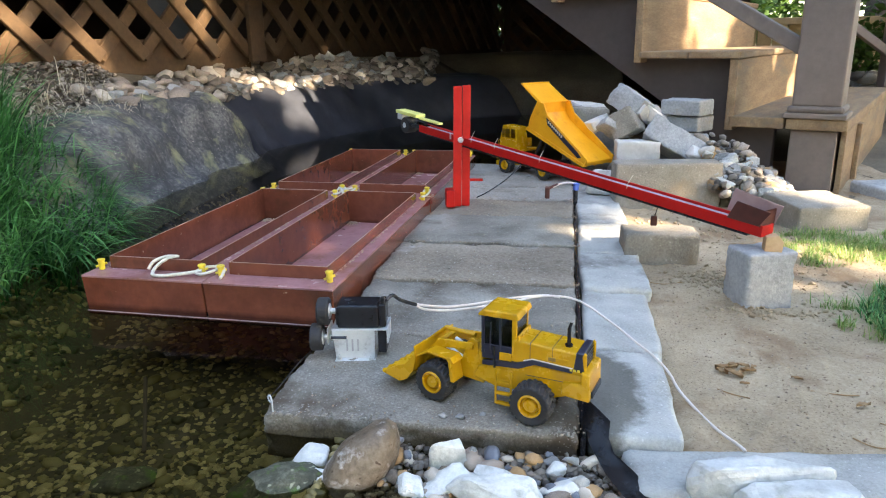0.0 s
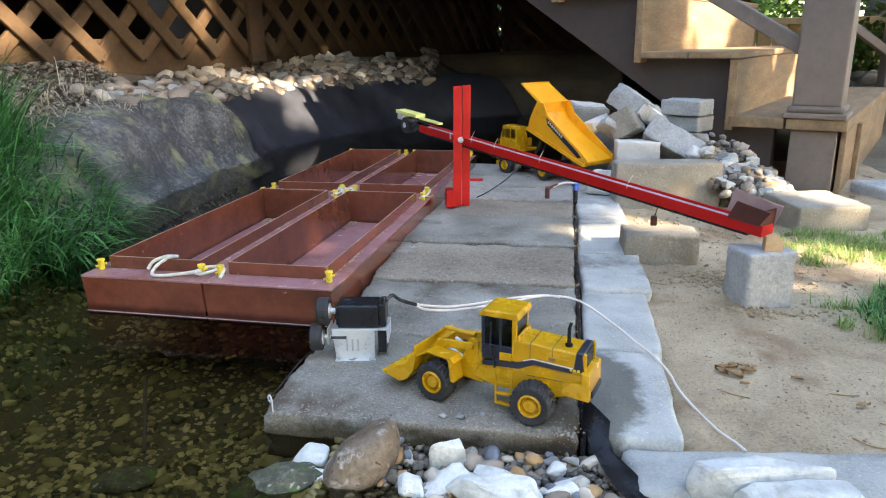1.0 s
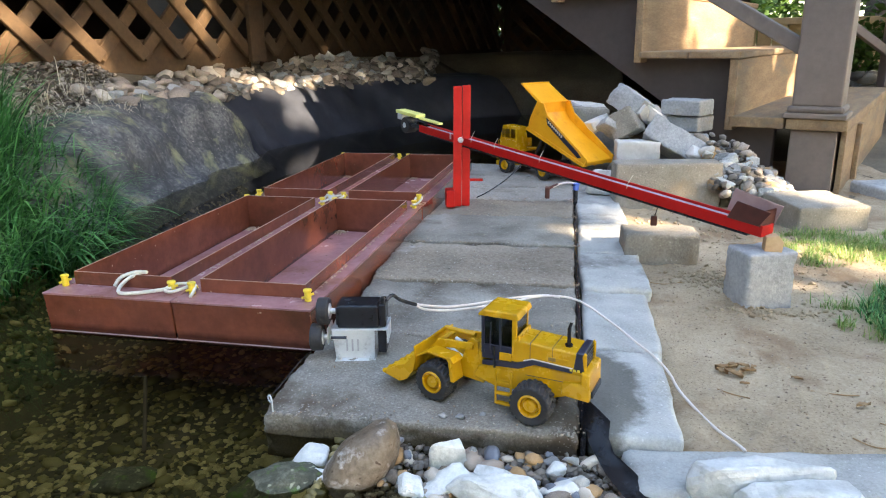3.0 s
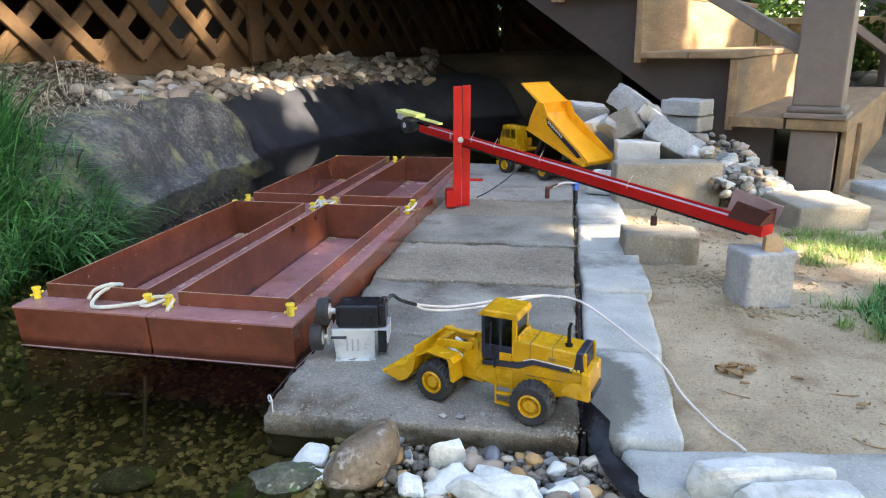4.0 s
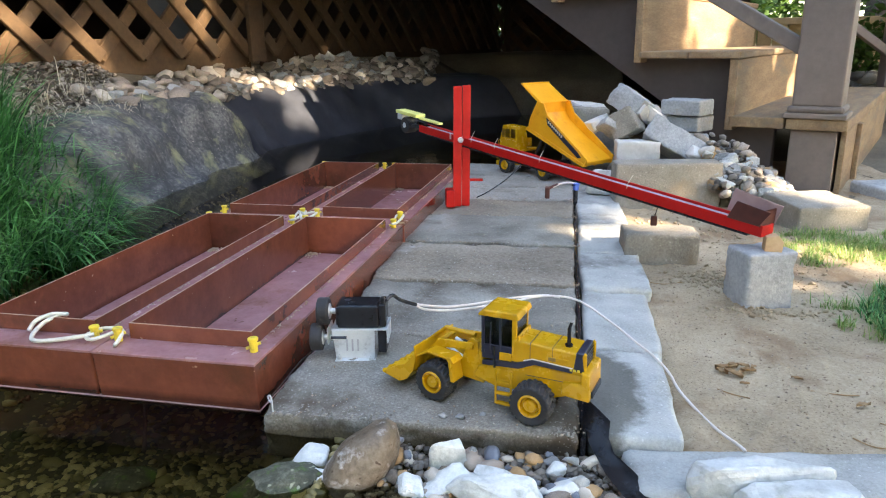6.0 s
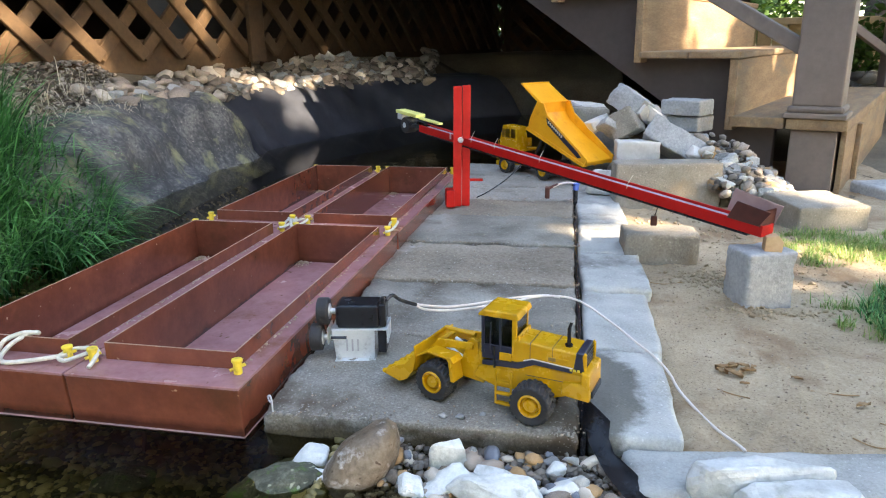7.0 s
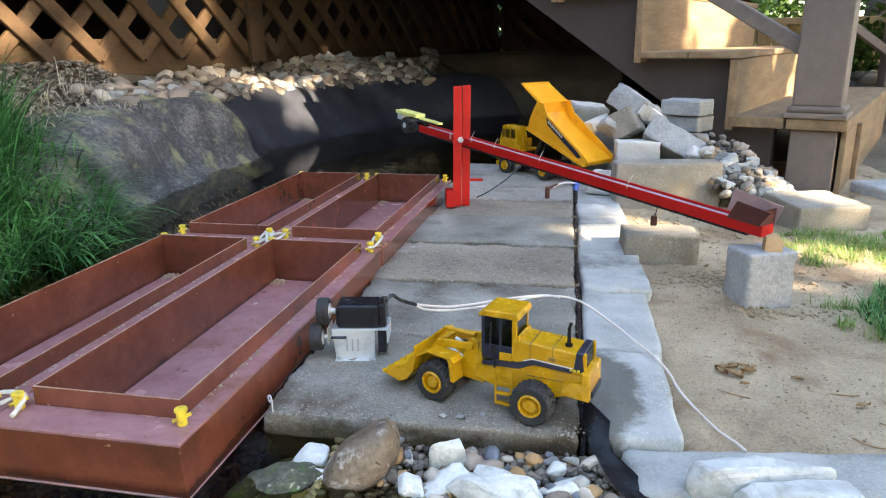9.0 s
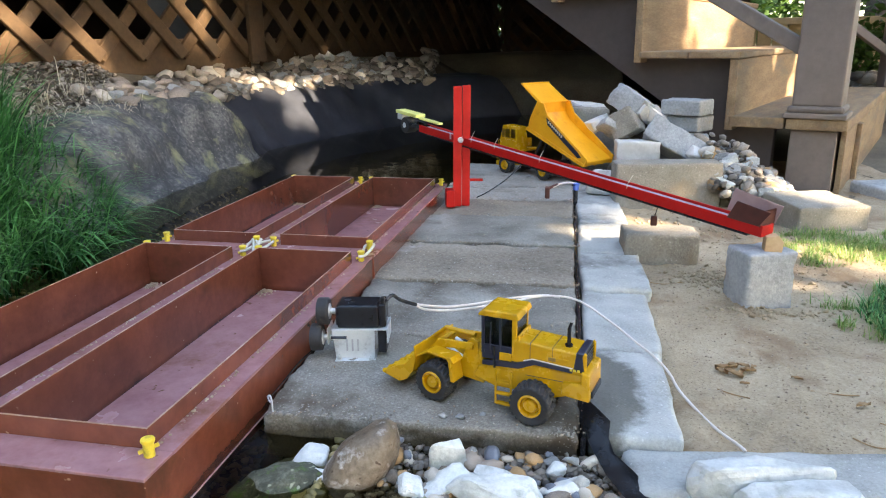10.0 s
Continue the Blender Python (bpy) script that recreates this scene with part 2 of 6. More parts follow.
grass_mat = leafy("green_blades", [(0.010, 0.055, 0.012), (0.038, 0.18, 0.036), (0.19, 0.46, 0.15)], 1)
lawn_mat = leafy("lawn_blades", [(0.12, 0.26, 0.05), (0.24, 0.36, 0.09), (0.50, 0.46, 0.22)], 1)
stone_mix = leafy("mixed_stones", [(0.06, 0.053, 0.047), (0.19, 0.16, 0.13), (0.40, 0.36, 0.31)], 1)
bed_mat = leafy("pond_bed_pebbles", [(0.022, 0.020, 0.009), (0.09, 0.085, 0.030), (0.17, 0.145, 0.05), (0.33, 0.17, 0.045), (0.20, 0.17, 0.06), (0.56, 0.47, 0.24)], 1)
leaf_mat = leafy("tree_leaves", [(0.03, 0.08, 0.012), (0.06, 0.13, 0.02), (0.10, 0.18, 0.03)], 1)

water_mat = bpy.data.materials.new("pond_water")
water_mat.use_nodes = True
_n, _l = water_mat.node_tree.nodes, water_mat.node_tree.links
_n.remove(_n["Principled BSDF"])
_tr, _gl, _fr, _mx = (_n.new(k) for k in ("ShaderNodeBsdfTransparent", "ShaderNodeBsdfGlossy", "ShaderNodeFresnel", "ShaderNodeMixShader"))
_tr.inputs[0].default_value = (0.69, 0.65, 0.48, 1)
_gl.inputs["Roughness"].default_value = 0.03
_fr.inputs["IOR"].default_value = 1.33
_nz, _bp = _n.new("ShaderNodeTexNoise"), _n.new("ShaderNodeBump")
_nz.inputs["Scale"].default_value, _nz.inputs["Detail"].default_value = 14, 2
_bp.inputs["Strength"].default_value, _bp.inputs["Distance"].default_value = 0.06, 0.01
_tc = _n.new("ShaderNodeTexCoord")
_l.new(_tc.outputs["Object"], _nz.inputs["Vector"])
_l.new(_nz.outputs[0], _bp.inputs["Height"])
_l.new(_bp.outputs[0], _gl.inputs["Normal"])
_l.new(_bp.outputs[0], _fr.inputs["Normal"])
_l.new(_fr.outputs[0], _mx.inputs[0])
_l.new(_tr.outputs[0], _mx.inputs[1])
_l.new(_gl.outputs[0], _mx.inputs[2])
_l.new(_mx.outputs[0], _n["Material Output"].inputs[0])

cab_glass = bpy.data.materials.new("dark_window")
cab_glass.use_nodes = True
_n, _l = cab_glass.node_tree.nodes, cab_glass.node_tree.links
_n.remove(_n["Principled BSDF"])
_tr, _gl, _fr, _mx = (_n.new(k) for k in ("ShaderNodeBsdfTransparent", "ShaderNodeBsdfGlossy", "ShaderNodeFresnel", "ShaderNodeMixShader"))
_tr.inputs[0].default_value = (0.5, 0.54, 0.58, 1)
_gl.inputs["Roughness"].default_value = 0.04
_l.new(_fr.outputs[0], _mx.inputs[0])
_l.new(_tr.outputs[0], _mx.inputs[1])
_l.new(_gl.outputs[0], _mx.inputs[2])
_l.new(_mx.outputs[0], _n["Material Output"].inputs[0])

# ---- mesh tools ----
rnd = random.Random(11)


def mesh(name, bm, material, smooth=False):
    me = bpy.data.meshes.new(name)
    bm.to_mesh(me)
    bm.free()
    for mt in (material if isinstance(material, (list, tuple)) else [material]):
        me.materials.append(mt)
    if smooth:
        me.polygons.foreach_set("use_smooth", [True] * len(me.polygons))
    return me


def part(name, bm, material, parent, label="", at=None, smooth=False):
    """Links a bmesh as one mesh object under a thing or a part."""
    ob = new(name, mesh(name, bm, material, smooth))
    ob.parent = parent
    if at is not None:
        ob.matrix_basis = at
    return tagged(ob, label)


def thing(name, bm, material, m, label, category, group="", kind="", smooth=False):
    ob = new(name, mesh(name, bm, material, smooth))
    ob.matrix_basis = m
    return tagged(ob, label, category, group, kind)


def empty(name, m, label, category, group="", kind=""):
    ob = new(name)
    ob.matrix_basis = m
    return tagged(ob, label, category, group, kind)


def bevel(bm, r, seg=2, edges=None):
    if r > 0:
        bmesh.ops.bevel(bm, geom=list(edges or bm.edges), offset=r, segments=seg, affect="EDGES", profile=0.5)
    return bm


def box(lo, hi, r=0.0, seg=2, bm=None):
    """A bevelled box from corner to corner; added to bm where one is given."""
    b = bmesh.new()
    bmesh.ops.create_cube(b, size=1)
    for v in b.verts:
        v.co = Vector([lo[i] + (v.co[i] + 0.5) * (hi[i] - lo[i]) for i in range(3)])
    bevel(b, r, seg)
    return join(bm, b)


def join(bm, b):
    if bm is None:
        return b
    me = bpy.data.meshes.new("tmp")
    b.to_mesh(me)
    b.free()
    bm.from_mesh(me)
    bpy.data.meshes.remove(me)
    return bm


def rod(p, q, r, seg=12, bm=None, r2=None, bev=0.0):
    """A round bar from p to q."""
    p, q = Vector(p), Vector(q)
    b = bmesh.new()
    bmesh.ops.create_cone(b, cap_ends=True, segments=seg, radius1=r, radius2=r if r2 is None else r2, depth=(q - p).length)
    if bev:
        bevel(b, bev, 2, [e for e in b.edges if len(e.link_faces) == 2 and max(len(f.verts) for f in e.link_faces) > 4])
    turn = (q - p).to_track_quat("Z", "Y").to_matrix().to_4x4()
    b.transform(Matrix.Translation((p + q) / 2) @ turn)
    return join(bm, b)


def prism(outline, axis, lo, hi, r=0.0, bm=None):
    """A flat outline (pairs) drawn out along an axis: 'x' takes (y, z), 'y' takes (x, z), 'z' takes (x, y)."""
    b = bmesh.new()
    put = {"x": lambda u, v, w: (w, u, v), "y": lambda u, v, w: (u, w, v), "z": lambda u, v, w: (u, v, w)}[axis]
    a = [b.verts.new(put(u, v, lo)) for u, v in outline]
    c = [b.verts.new(put(u, v, hi)) for u, v in outline]
    k = len(a)
    b.faces.new(a)
    b.faces.new(c[::-1])
    for i in range(k):
        b.faces.new((a[i], c[i], c[(i + 1) % k], a[(i + 1) % k]))
    bmesh.ops.recalc_face_normals(b, faces=b.faces)
    bevel(b, r, 2)
    return join(bm, b)


def tube(points, r, seg=8, bm=None, smooth_steps=6):
    """A bent round cord through the points."""
    pts = [Vector(p) for p in points]
    out = []
    for i in range(len(pts) - 1):
        p0, p1, p2, p3 = pts[max(i - 1, 0)], pts[i], pts[i + 1], pts[min(i + 2, len(pts) - 1)]
        for k in range(smooth_steps):
            t = k / smooth_steps
            out.append(0.5 * (2 * p1 + (p2 - p0) * t + (2 * p0 - 5 * p1 + 4 * p2 - p3) * t * t + (3 * p1 - p0 - 3 * p2 + p3) * t ** 3))
    out.append(pts[-1])
    b = bmesh.new()
    rings = []
    up = Vector((0, 0, 1))
    for i, p in enumerate(out):
        d = (out[min(i + 1, len(out) - 1)] - out[max(i - 1, 0)]).normalized()
        s = d.cross(up if abs(d.z) < 0.95 else Vector((1, 0, 0))).normalized()
        u = s.cross(d)
        rings.append([b.verts.new(p + r * (math.cos(a) * s + math.sin(a) * u)) for a in [2 * math.pi * j / seg for j in range(seg)]])
    for a, c in zip(rings, rings[1:]):
        for j in range(seg):
            b.faces.new((a[j], a[(j + 1) % seg], c[(j + 1) % seg], c[j]))
    b.faces.new(rings[0][::-1])
    b.faces.new(rings[-1])
    return join(bm, b)


def worn(dx, dy, dz, r=0.006, rough=0.0022, seed=0, cuts=11):
    """A cast block with rounded, chipped edges; its base centre is at the origin."""
    b = box((-dx / 2, -dy / 2, 0), (dx / 2, dy / 2, dz), r, 2)
    bmesh.ops.subdivide_edges(b, edges=[e for e in b.edges if e.calc_length() > 0.02], cuts=cuts, use_grid_fill=True)
    off = Vector((seed * 3.1, seed * 1.7, seed * 0.9))
    for v in b.verts:
        k = noise.noise(v.co * 28 + off) * 0.5 + noise.noise(v.co * 75 + off) * 0.45 + noise.noise(v.co * 190 + off) * 0.3
        away = Vector((v.co.x / dx, v.co.y / dy, (v.co.z - dz / 2) / dz)).normalized()
        near = sorted((dx / 2 - abs(v.co.x), dy / 2 - abs(v.co.y), dz / 2 - abs(v.co.z - dz / 2)))[1]
        chip = max(0.0, noise.noise(v.co * 55 + off * 2) + 0.35 * noise.noise(v.co * 140 + off)) * max(0.0, 1 - near / 0.011)
        v.co += away * (k * rough - chip * rough * 1.3)
    return b


def pebble(sx, sy, sz, seed, lumps=0.16, sub=2):
    """A water-worn stone about its centre."""
    b = bmesh.new()
    bmesh.ops.create_icosphere(b, subdivisions=sub, radius=1)
    off = Vector((seed * 2.3, seed * 5.1, seed))
    for v in b.verts:
        k = 1 + lumps * (noise.noise(v.co * 1.1 + off) + 0.5 * noise.noise(v.co * 2.6 + off))
        v.co = Vector((v.co.x * sx, v.co.y * sy, v.co.z * sz)) * k
    return b


def shard(sx, sy, sz, seed, count=11, r=0.05):
    """A broken stone: the hull of a few points, its edges blunted."""
    q = random.Random(seed)
    b = bmesh.new()
    for _ in range(count):
        v = Vector((q.uniform(-1, 1), q.uniform(-1, 1), q.uniform(-1, 1)))
        v /= max(abs(v.x), abs(v.y), abs(v.z)) ** 0.7
        b.verts.new((v.x * sx, v.y * sy, v.z * sz))
    hull = bmesh.ops.convex_hull(b, input=b.verts)
    loose = [v for v in b.verts if not v.link_faces]
    bmesh.ops.delete(b, geom=loose, context="VERTS")
    bmesh.ops.dissolve_limit(b, angle_limit=0.25, verts=b.verts, edges=b.edges)
    bmesh.ops.triangulate(b, faces=b.faces[:])
    size = max(sx, sy, sz)
    bmesh.ops.subdivide_edges(b, edges=[e for e in b.edges if e.calc_length() > 0.12 * size], cuts=5, use_grid_fill=True)
    for _ in range(round(1 + 6 * r)):
        bmesh.ops.smooth_vert(b, verts=b.verts, factor=0.5, use_axis_x=True, use_axis_y=True, use_axis_z=True)
    off = Vector((seed * 1.3, seed * 0.7, seed * 2.9))
    for v in b.verts:
        p = v.co / size
        k = 0.045 * noise.noise(p * 2.2 + off) + 0.035 * noise.noise(p * 6 + off) + 0.015 * noise.noise(p * 15 + off)
        v.co += v.co.normalized() * k * size
    return b


def smoothstep(t):
    t = min(1.0, max(0.0, t))
    return t * t * (3 - 2 * t)

# ---- ground, pond and banks ----
WATER = -0.022
SHORE_Y = [-3.0, 0.5, 0.85, 1.35, 1.65, 2.0, 2.25, 2.5, 2.75, 3.05, 3.3, 3.6]
SHORE_X = [-0.80, -0.80, -0.82, -1.005, -1.035, -1.045, -1.05, -1.01, -0.92, -0.78, -0.62, -0.25]
EAST_Y = [-3.0, 0.3, 0.56, 0.6, 2.0, 2.15, 3.6]
EAST_X = [-0.22, -0.20, -0.19, -0.17, -0.17, 0.0, 0.10]


def shore_west(y):
    return float(np.interp(y, SHORE_Y, SHORE_X))


def shore_east(y):
    return float(np.interp(y, EAST_Y, EAST_X))


def bank(e, y):
    """Height of the west bank at e metres from the water's edge."""
    crest = float(np.interp(y, [0.5, 1.0, 1.3, 1.5, 1.8, 2.4, 3.4, 4.5], [0.05, 0.06, 0.11, 0.135, 0.150, 0.165, 0.16, 0.12]))
    return WATER + (crest - WATER) * math.sin(0.5 * math.pi * min(1.0, max(0.0, e / 0.15))) + 0.11 * smoothstep((e - 0.14) / 0.28)


def height(x, y):
    w, e = shore_west(y), shore_east(y)
    if y < 3.6 and w < x < e:
        d = min(x - w, 1.3 * (e - x), 3.6 - y)
        return WATER - min(0.11, 0.9 * d) - 0.01 * noise.noise(Vector((x * 5, y * 5, 0)))
    if y < 3.6 and x <= w:
        return bank(w - x, y)
    if y >= 3.6 and x < 0.3:
        return bank(y - 3.6, 3.6)
    base = -0.026 if y > 0.5 else -0.045
    return WATER + (base - WATER) * smoothstep((x - e) / 0.03) - 0.004


def sheet(xs, ys, fn):
    b = bmesh.new()
    grid = [[b.verts.new((x, y, fn(x, y))) for x in xs] for y in ys]
    for r0, r1 in zip(grid, grid[1:]):
        for j in range(len(xs) - 1):
            b.faces.new((r0[j], r0[j + 1], r1[j + 1], r1[j]))
    return b


near_x = [-1.9 + 0.025 * i for i in range(130)]
near_y = [-0.6 + 0.03 * i for i in range(170)]
gx = [-600, -120, -30, -8, -4, -2.6] + near_x + [1.6, 2.2, 3.5, 6, 12, 40, 150, 600]
gy = [-600, -120, -30, -8, -3, -1.2] + near_y + [4.8, 5.4, 6.5, 9, 15, 40, 150, 600]
thing("ground", sheet(gx, gy, lambda x, y: height(x, y) - (0.04 if y < 3.6 and shore_west(y) < x < shore_east(y) else 0.0)), soil, pose(0, 0, 0), "bare brown soil around and under the pond", "ground", kind="structure", smooth=True)

thing("pond_bed", sheet([-1.0 + 0.03 * i for i in range(33)], [-0.6 + 0.05 * i for i in range(84)],
      lambda x, y: height(x, y) + 0.003 if shore_west(y) < x < shore_east(y) and y < 3.6 else height(x, y) - 0.02),
      mud, pose(0, 0, 0), "muddy brown pond bottom", "pond bed", kind="structure", smooth=True)

thing("water", sheet([-1.2, -0.6, 0.0, 0.12], [-2.5, 0, 1.5, 3.6], lambda x, y: 0.0), water_mat, pose(0, 0, WATER),
      "clear dark still pond water over brown pebbles", "water", kind="structure")


def sand_height(x, y):
    edge = min(x - 0.075, 0.9 - x, y - 0.52, 2.3 - y)
    z = -0.016 + 0.006 * noise.noise(Vector((x * 7, y * 7, 3))) + 0.0042 * noise.noise(Vector((x * 28, y * 28, 1))) + 0.0022 * noise.noise(Vector((x * 85, y * 85, 2))) + 0.0009 * noise.noise(Vector((x * 190, y * 190, 4)))
    z += 0.012 * math.exp(-((x - 0.20) ** 2 + (y - 1.02) ** 2) / 0.004) + 0.012 * math.exp(-((x - 0.2) ** 2 + (y - 1.3) ** 2) / 0.01)
    if y > 1.35 and x > 0.4:
        z -= 0.01 * smoothstep((y - 1.35) / 0.2)
    return z - 0.03 * smoothstep(1 - edge / 0.05)


thing("sand_ground", sheet([0.06 + 0.0045 * i for i in range(190)], [0.5 + 0.0065 * i for i in range(280)], sand_height), sand, pose(0, 0, 0),
      "damp tan sand with twigs and crumbs", "sand", kind="structure", smooth=True)


# liner folds on the west bank
def fold_sheet(ylo, yhi, ny, lift, wrinkle, elo=-0.10, ehi=0.26, cut=0.0):
    b = bmesh.new()
    es = [elo + (ehi - elo) * i / 26 for i in range(27)]
    rows = []
    for k in range(ny):
        y = ylo + (yhi - ylo) * k / (ny - 1)
        row = []
        for e in es:
            y = ylo + (yhi - cut * smoothstep(e / 0.16) - ylo) * k / (ny - 1)
            x = shore_west(y) - e
            z = height(x, y) if e > 0 else WATER + 0.9 * e
            near = 1.0 if not cut else smoothstep((yhi - cut * smoothstep(e / 0.16) - y) / 0.10 + 0.25)
            w = noise.noise(Vector((e * 6, y * 5, lift * 90))) + 0.5 * noise.noise(Vector((e * 16, y * 14, 4))) + 0.22 * noise.noise(Vector((e * 45, y * 40, 2)))
            row.append(b.verts.new((x + near * (lift + wrinkle * w), y + 0.3 * wrinkle * w, z + near * (lift + 0.5 * wrinkle * w))))
        rows.append(row)
    for r0, r1 in zip(rows, rows[1:]):
        for j in range(len(es) - 1):
            b.faces.new((r0[j], r1[j], r1[j + 1], r0[j + 1]))
    return b


thing("pond_liner", fold_sheet(1.95, 3.59, 90, 0.016, 0.020, -0.1, 0.2), liner_mat, pose(0, 0, 0),
      "black rubber pond liner draped over the bank", "pond liner", kind="structure", smooth=True)
thing("dusty_liner_fold", fold_sheet(1.10, 2.26, 110, 0.032, 0.030, -0.08, 0.20, 0.10), dusty, pose(0, 0, 0),
      "grey dusty liner fold with green algae patches", "pond liner", kind="structure", smooth=True)

# ---- dock of concrete slabs ----
dock = empty("dock", pose(0, 0, 0), "row of weathered grey concrete slabs along the water", "dock", kind="structure")
SLAB_Y = [0.553, 0.757, 0.957, 1.158, 1.36, 1.52, 1.66, 1.80, 1.98]
for i, (y0, y1) in enumerate(zip(SLAB_Y, SLAB_Y[1:])):
    west = -0.272 + rnd.uniform(-0.004, 0.004)
    b = worn(0.0205 - west, y1 - y0 - 0.008, 0.048, 0.0026, 0.0062, i, 26)
    s = part("slab", b, (concrete_end, concrete, concrete_tan, concrete, concrete_tan, concrete_light, concrete_light, concrete_light)[i], dock, at=pose((0.0205 + west) / 2, (y0 + y1) / 2, -0.048 + rnd.uniform(-0.0015, 0.0015), rnd.uniform(-0.3, 0.3), rnd.uniform(-0.3, 0.3), rnd.uniform(-0.4, 0.4)), smooth=True)
    tagged(s, ("grey", "grey", "tan", "grey", "tan", "pale grey", "pale grey", "pale grey")[i] + " concrete slab")
b = box((-0.25, 0.57, -0.13), (0.02, 1.97, -0.0505), 0.004)
part("footing", b, mud, dock, "dark wet footing under the slabs")

edging = empty("edging", pose(0, 0, 0), "row of pale grey edging stones beside the slabs", "edging", kind="structure")
EDGE_Y = [0.562, 0.752, 0.948, 1.122, 1.325, 1.50, 1.64, 1.78, 1.95]
for i, (y0, y1) in enumerate(zip(EDGE_Y, EDGE_Y[1:])):
    east = [0.112, 0.116, 0.124, 0.124, 0.12, 0.12, 0.126, 0.128][i]
    b = worn(east - 0.029, y1 - y0 - 0.005, 0.06, 0.005, 0.0042, 20 + i, 16)
    part("edging_stone", b, concrete_pale if i else edge_wet, edging, at=pose((0.029 + east) / 2, (y0 + y1) / 2, -0.061 + rnd.uniform(-0.002, 0.003), 0, rnd.uniform(-1, 1), rnd.uniform(-1.5, 1.5)), smooth=True)
thing("liner_strip", box((0.0222, 0.56, -0.05), (0.0268, 1.96, -0.006), 0.001), black, pose(0, 0, 0), "black liner edge in the joint between slabs and edging", "liner strip", kind="structure")


# ---- barges ----
def barge(m, label):
    """Open hopper barge: hull, deck round the hold, coaming, six bitts. Origin at the bow bitt line, starboard side, at bitt height."""
    ob = empty("barge", m, label, "barge", "barges lashed two by two")
    zd, zc, zf, zb = -0.008, 0.009, -0.057, -0.069
    xe, xw, y0, y1 = 0.0135, -0.1675, -0.028, 0.531
    cx0, cx1, cy0, cy1 = -0.148, -0.006, 0.009, 0.496
    t = 0.0022
    b = prism([(y0, zd - 0.003), (y0 + 0.004, zb + 0.004), (y0 + 0.009, zb), (y1 - 0.03, zb), (y1 - 0.004, zb + 0.015), (y1, zd - 0.003)], "x", xw, xe, 0.0012)
    cutlid = [f for f in b.faces if f.normal.z > 0.9 and f.calc_area() > 0.05]
    bmesh.ops.delete(b, geom=cutlid, context="FACES")
    part("hull", b, rust, ob)
    # pale strip standing for the glint along the chine at the waterline
    b = box((xw - 0.0003, y0 + 0.0018, -0.0610), (xe + 0.0010, y0 + 0.006, -0.0600), 0.0003)
    box((xe - 0.004, y0 + 0.002, -0.0610), (xe + 0.0010, y1, -0.0600), 0.0003, bm=b)
    part("chine_strip", b, pink_plate, ob, "pale strip for the glint on the chine at the waterline")
    b = box((xw, y0 - 0.0006, zd - 0.003), (xe + 0.0006, cy0, zd), 0.0008)
    box((xw, cy1, zd - 0.003), (xe, y1, zd), 0.0008, bm=b)
    box((xw, cy0, zd - 0.003), (cx0, cy1, zd), 0.0, bm=b)
    box((cx1, cy0, zd - 0.003), (xe + 0.0006, cy1, zd), 0.0, bm=b)
    part("deck", b, rust_sky_sheen, ob, "dusty brown deck with a pinkish sky sheen in its colour")
    for lo, hi in (((cx0, cy0, zf), (cx1, cy0 + t, zc)), ((cx0, cy1 - t, zf), (cx1, cy1, zc)),
                   ((cx0, cy0 + t, zf), (cx0 + t, cy1 - t, zc)), ((cx1 - t, cy0 + t, zf), (cx1, cy1 - t, zc))):
        wall = part("coaming_wall", box(lo, hi, 0.0007), rust, ob)
        # pale strip for both worn paint and the highlight on the top edge
        part("worn_edge", box((lo[0] + 0.0004, lo[1] + 0.0004, zc - 0.0002), (hi[0] - 0.0004, hi[1] - 0.0004, zc + 0.0003)), worn_lit_rust, wall, "pale upper edge, worn paint and highlight in one")
    part("hold_floor", box((cx0 + t, cy0 + t, zf), (cx1 - t, cy1 - t, zf + 0.002)), rust_sky_sheen, ob, "brown hold floor with a pinkish sky sheen in its colour")
    # dried crumbs along the coaming's foot
    b = bmesh.new()
    q = random.Random(len(bpy.data.objects))
    for _ in range(560):
        if q.random() < 0.45:
            p = Vector((cx0 - q.uniform(0.001, 0.010), q.uniform(cy0, cy1), zd))
        elif q.random() < 0.5:
            p = Vector((cx1 + q.uniform(0.001, 0.006), q.uniform(cy0, cy1), zd))
        else:
            p = Vector((cx0 + 0.004 + abs(q.gauss(0, 0.009)), cy1 - 0.004 - abs(q.gauss(0, 0.010)), zf + 0.002 + q.uniform(0, 0.002)))
        k = bmesh.ops.create_icosphere(b, subdivisions=1, radius=0.0004 + 0.0015 * q.random() ** 2)["verts"]
        bmesh.ops.translate(b, verts=k, vec=p)
    tagged(part("crumbs", b, dregs, ob, "dried mud crumbs"), kind="stuff")
    for x, y in ((0.0, 0.0), (-0.155, 0.0), (0.004, 0.508), (-0.155, 0.510)):
        b = rod((x, y, zd), (x, y, 0.0050), 0.0042, 14, bev=0.0005)
        rod((x, y, 0.0040), (x, y, 0.0072), 0.0054, 14, b, bev=0.0008)
        rod((x - 0.0062, y - 0.0042, -0.0035), (x + 0.0062, y + 0.0042, 0.0005), 0.0017, 8, b)
        part("bitt", b, lemon, ob, "small yellow mooring bitt", smooth=False)
    return ob


BARGES = []
for dx, dy, words in ((0, 0, "rust-brown open barge with empty hold, alongside the slabs"), (-0.183, 0.0, "rust-brown open barge with a white cord on its bow"),
                      (0, 0.5625, "rust-brown open barge with empty hold, lashed astern"), (-0.183, 0.5625, "rust-brown open barge lashed astern on the pond side")):
    ob = barge(pose(0, 0, 0), words)
    BARGES.append((ob, dx, dy))

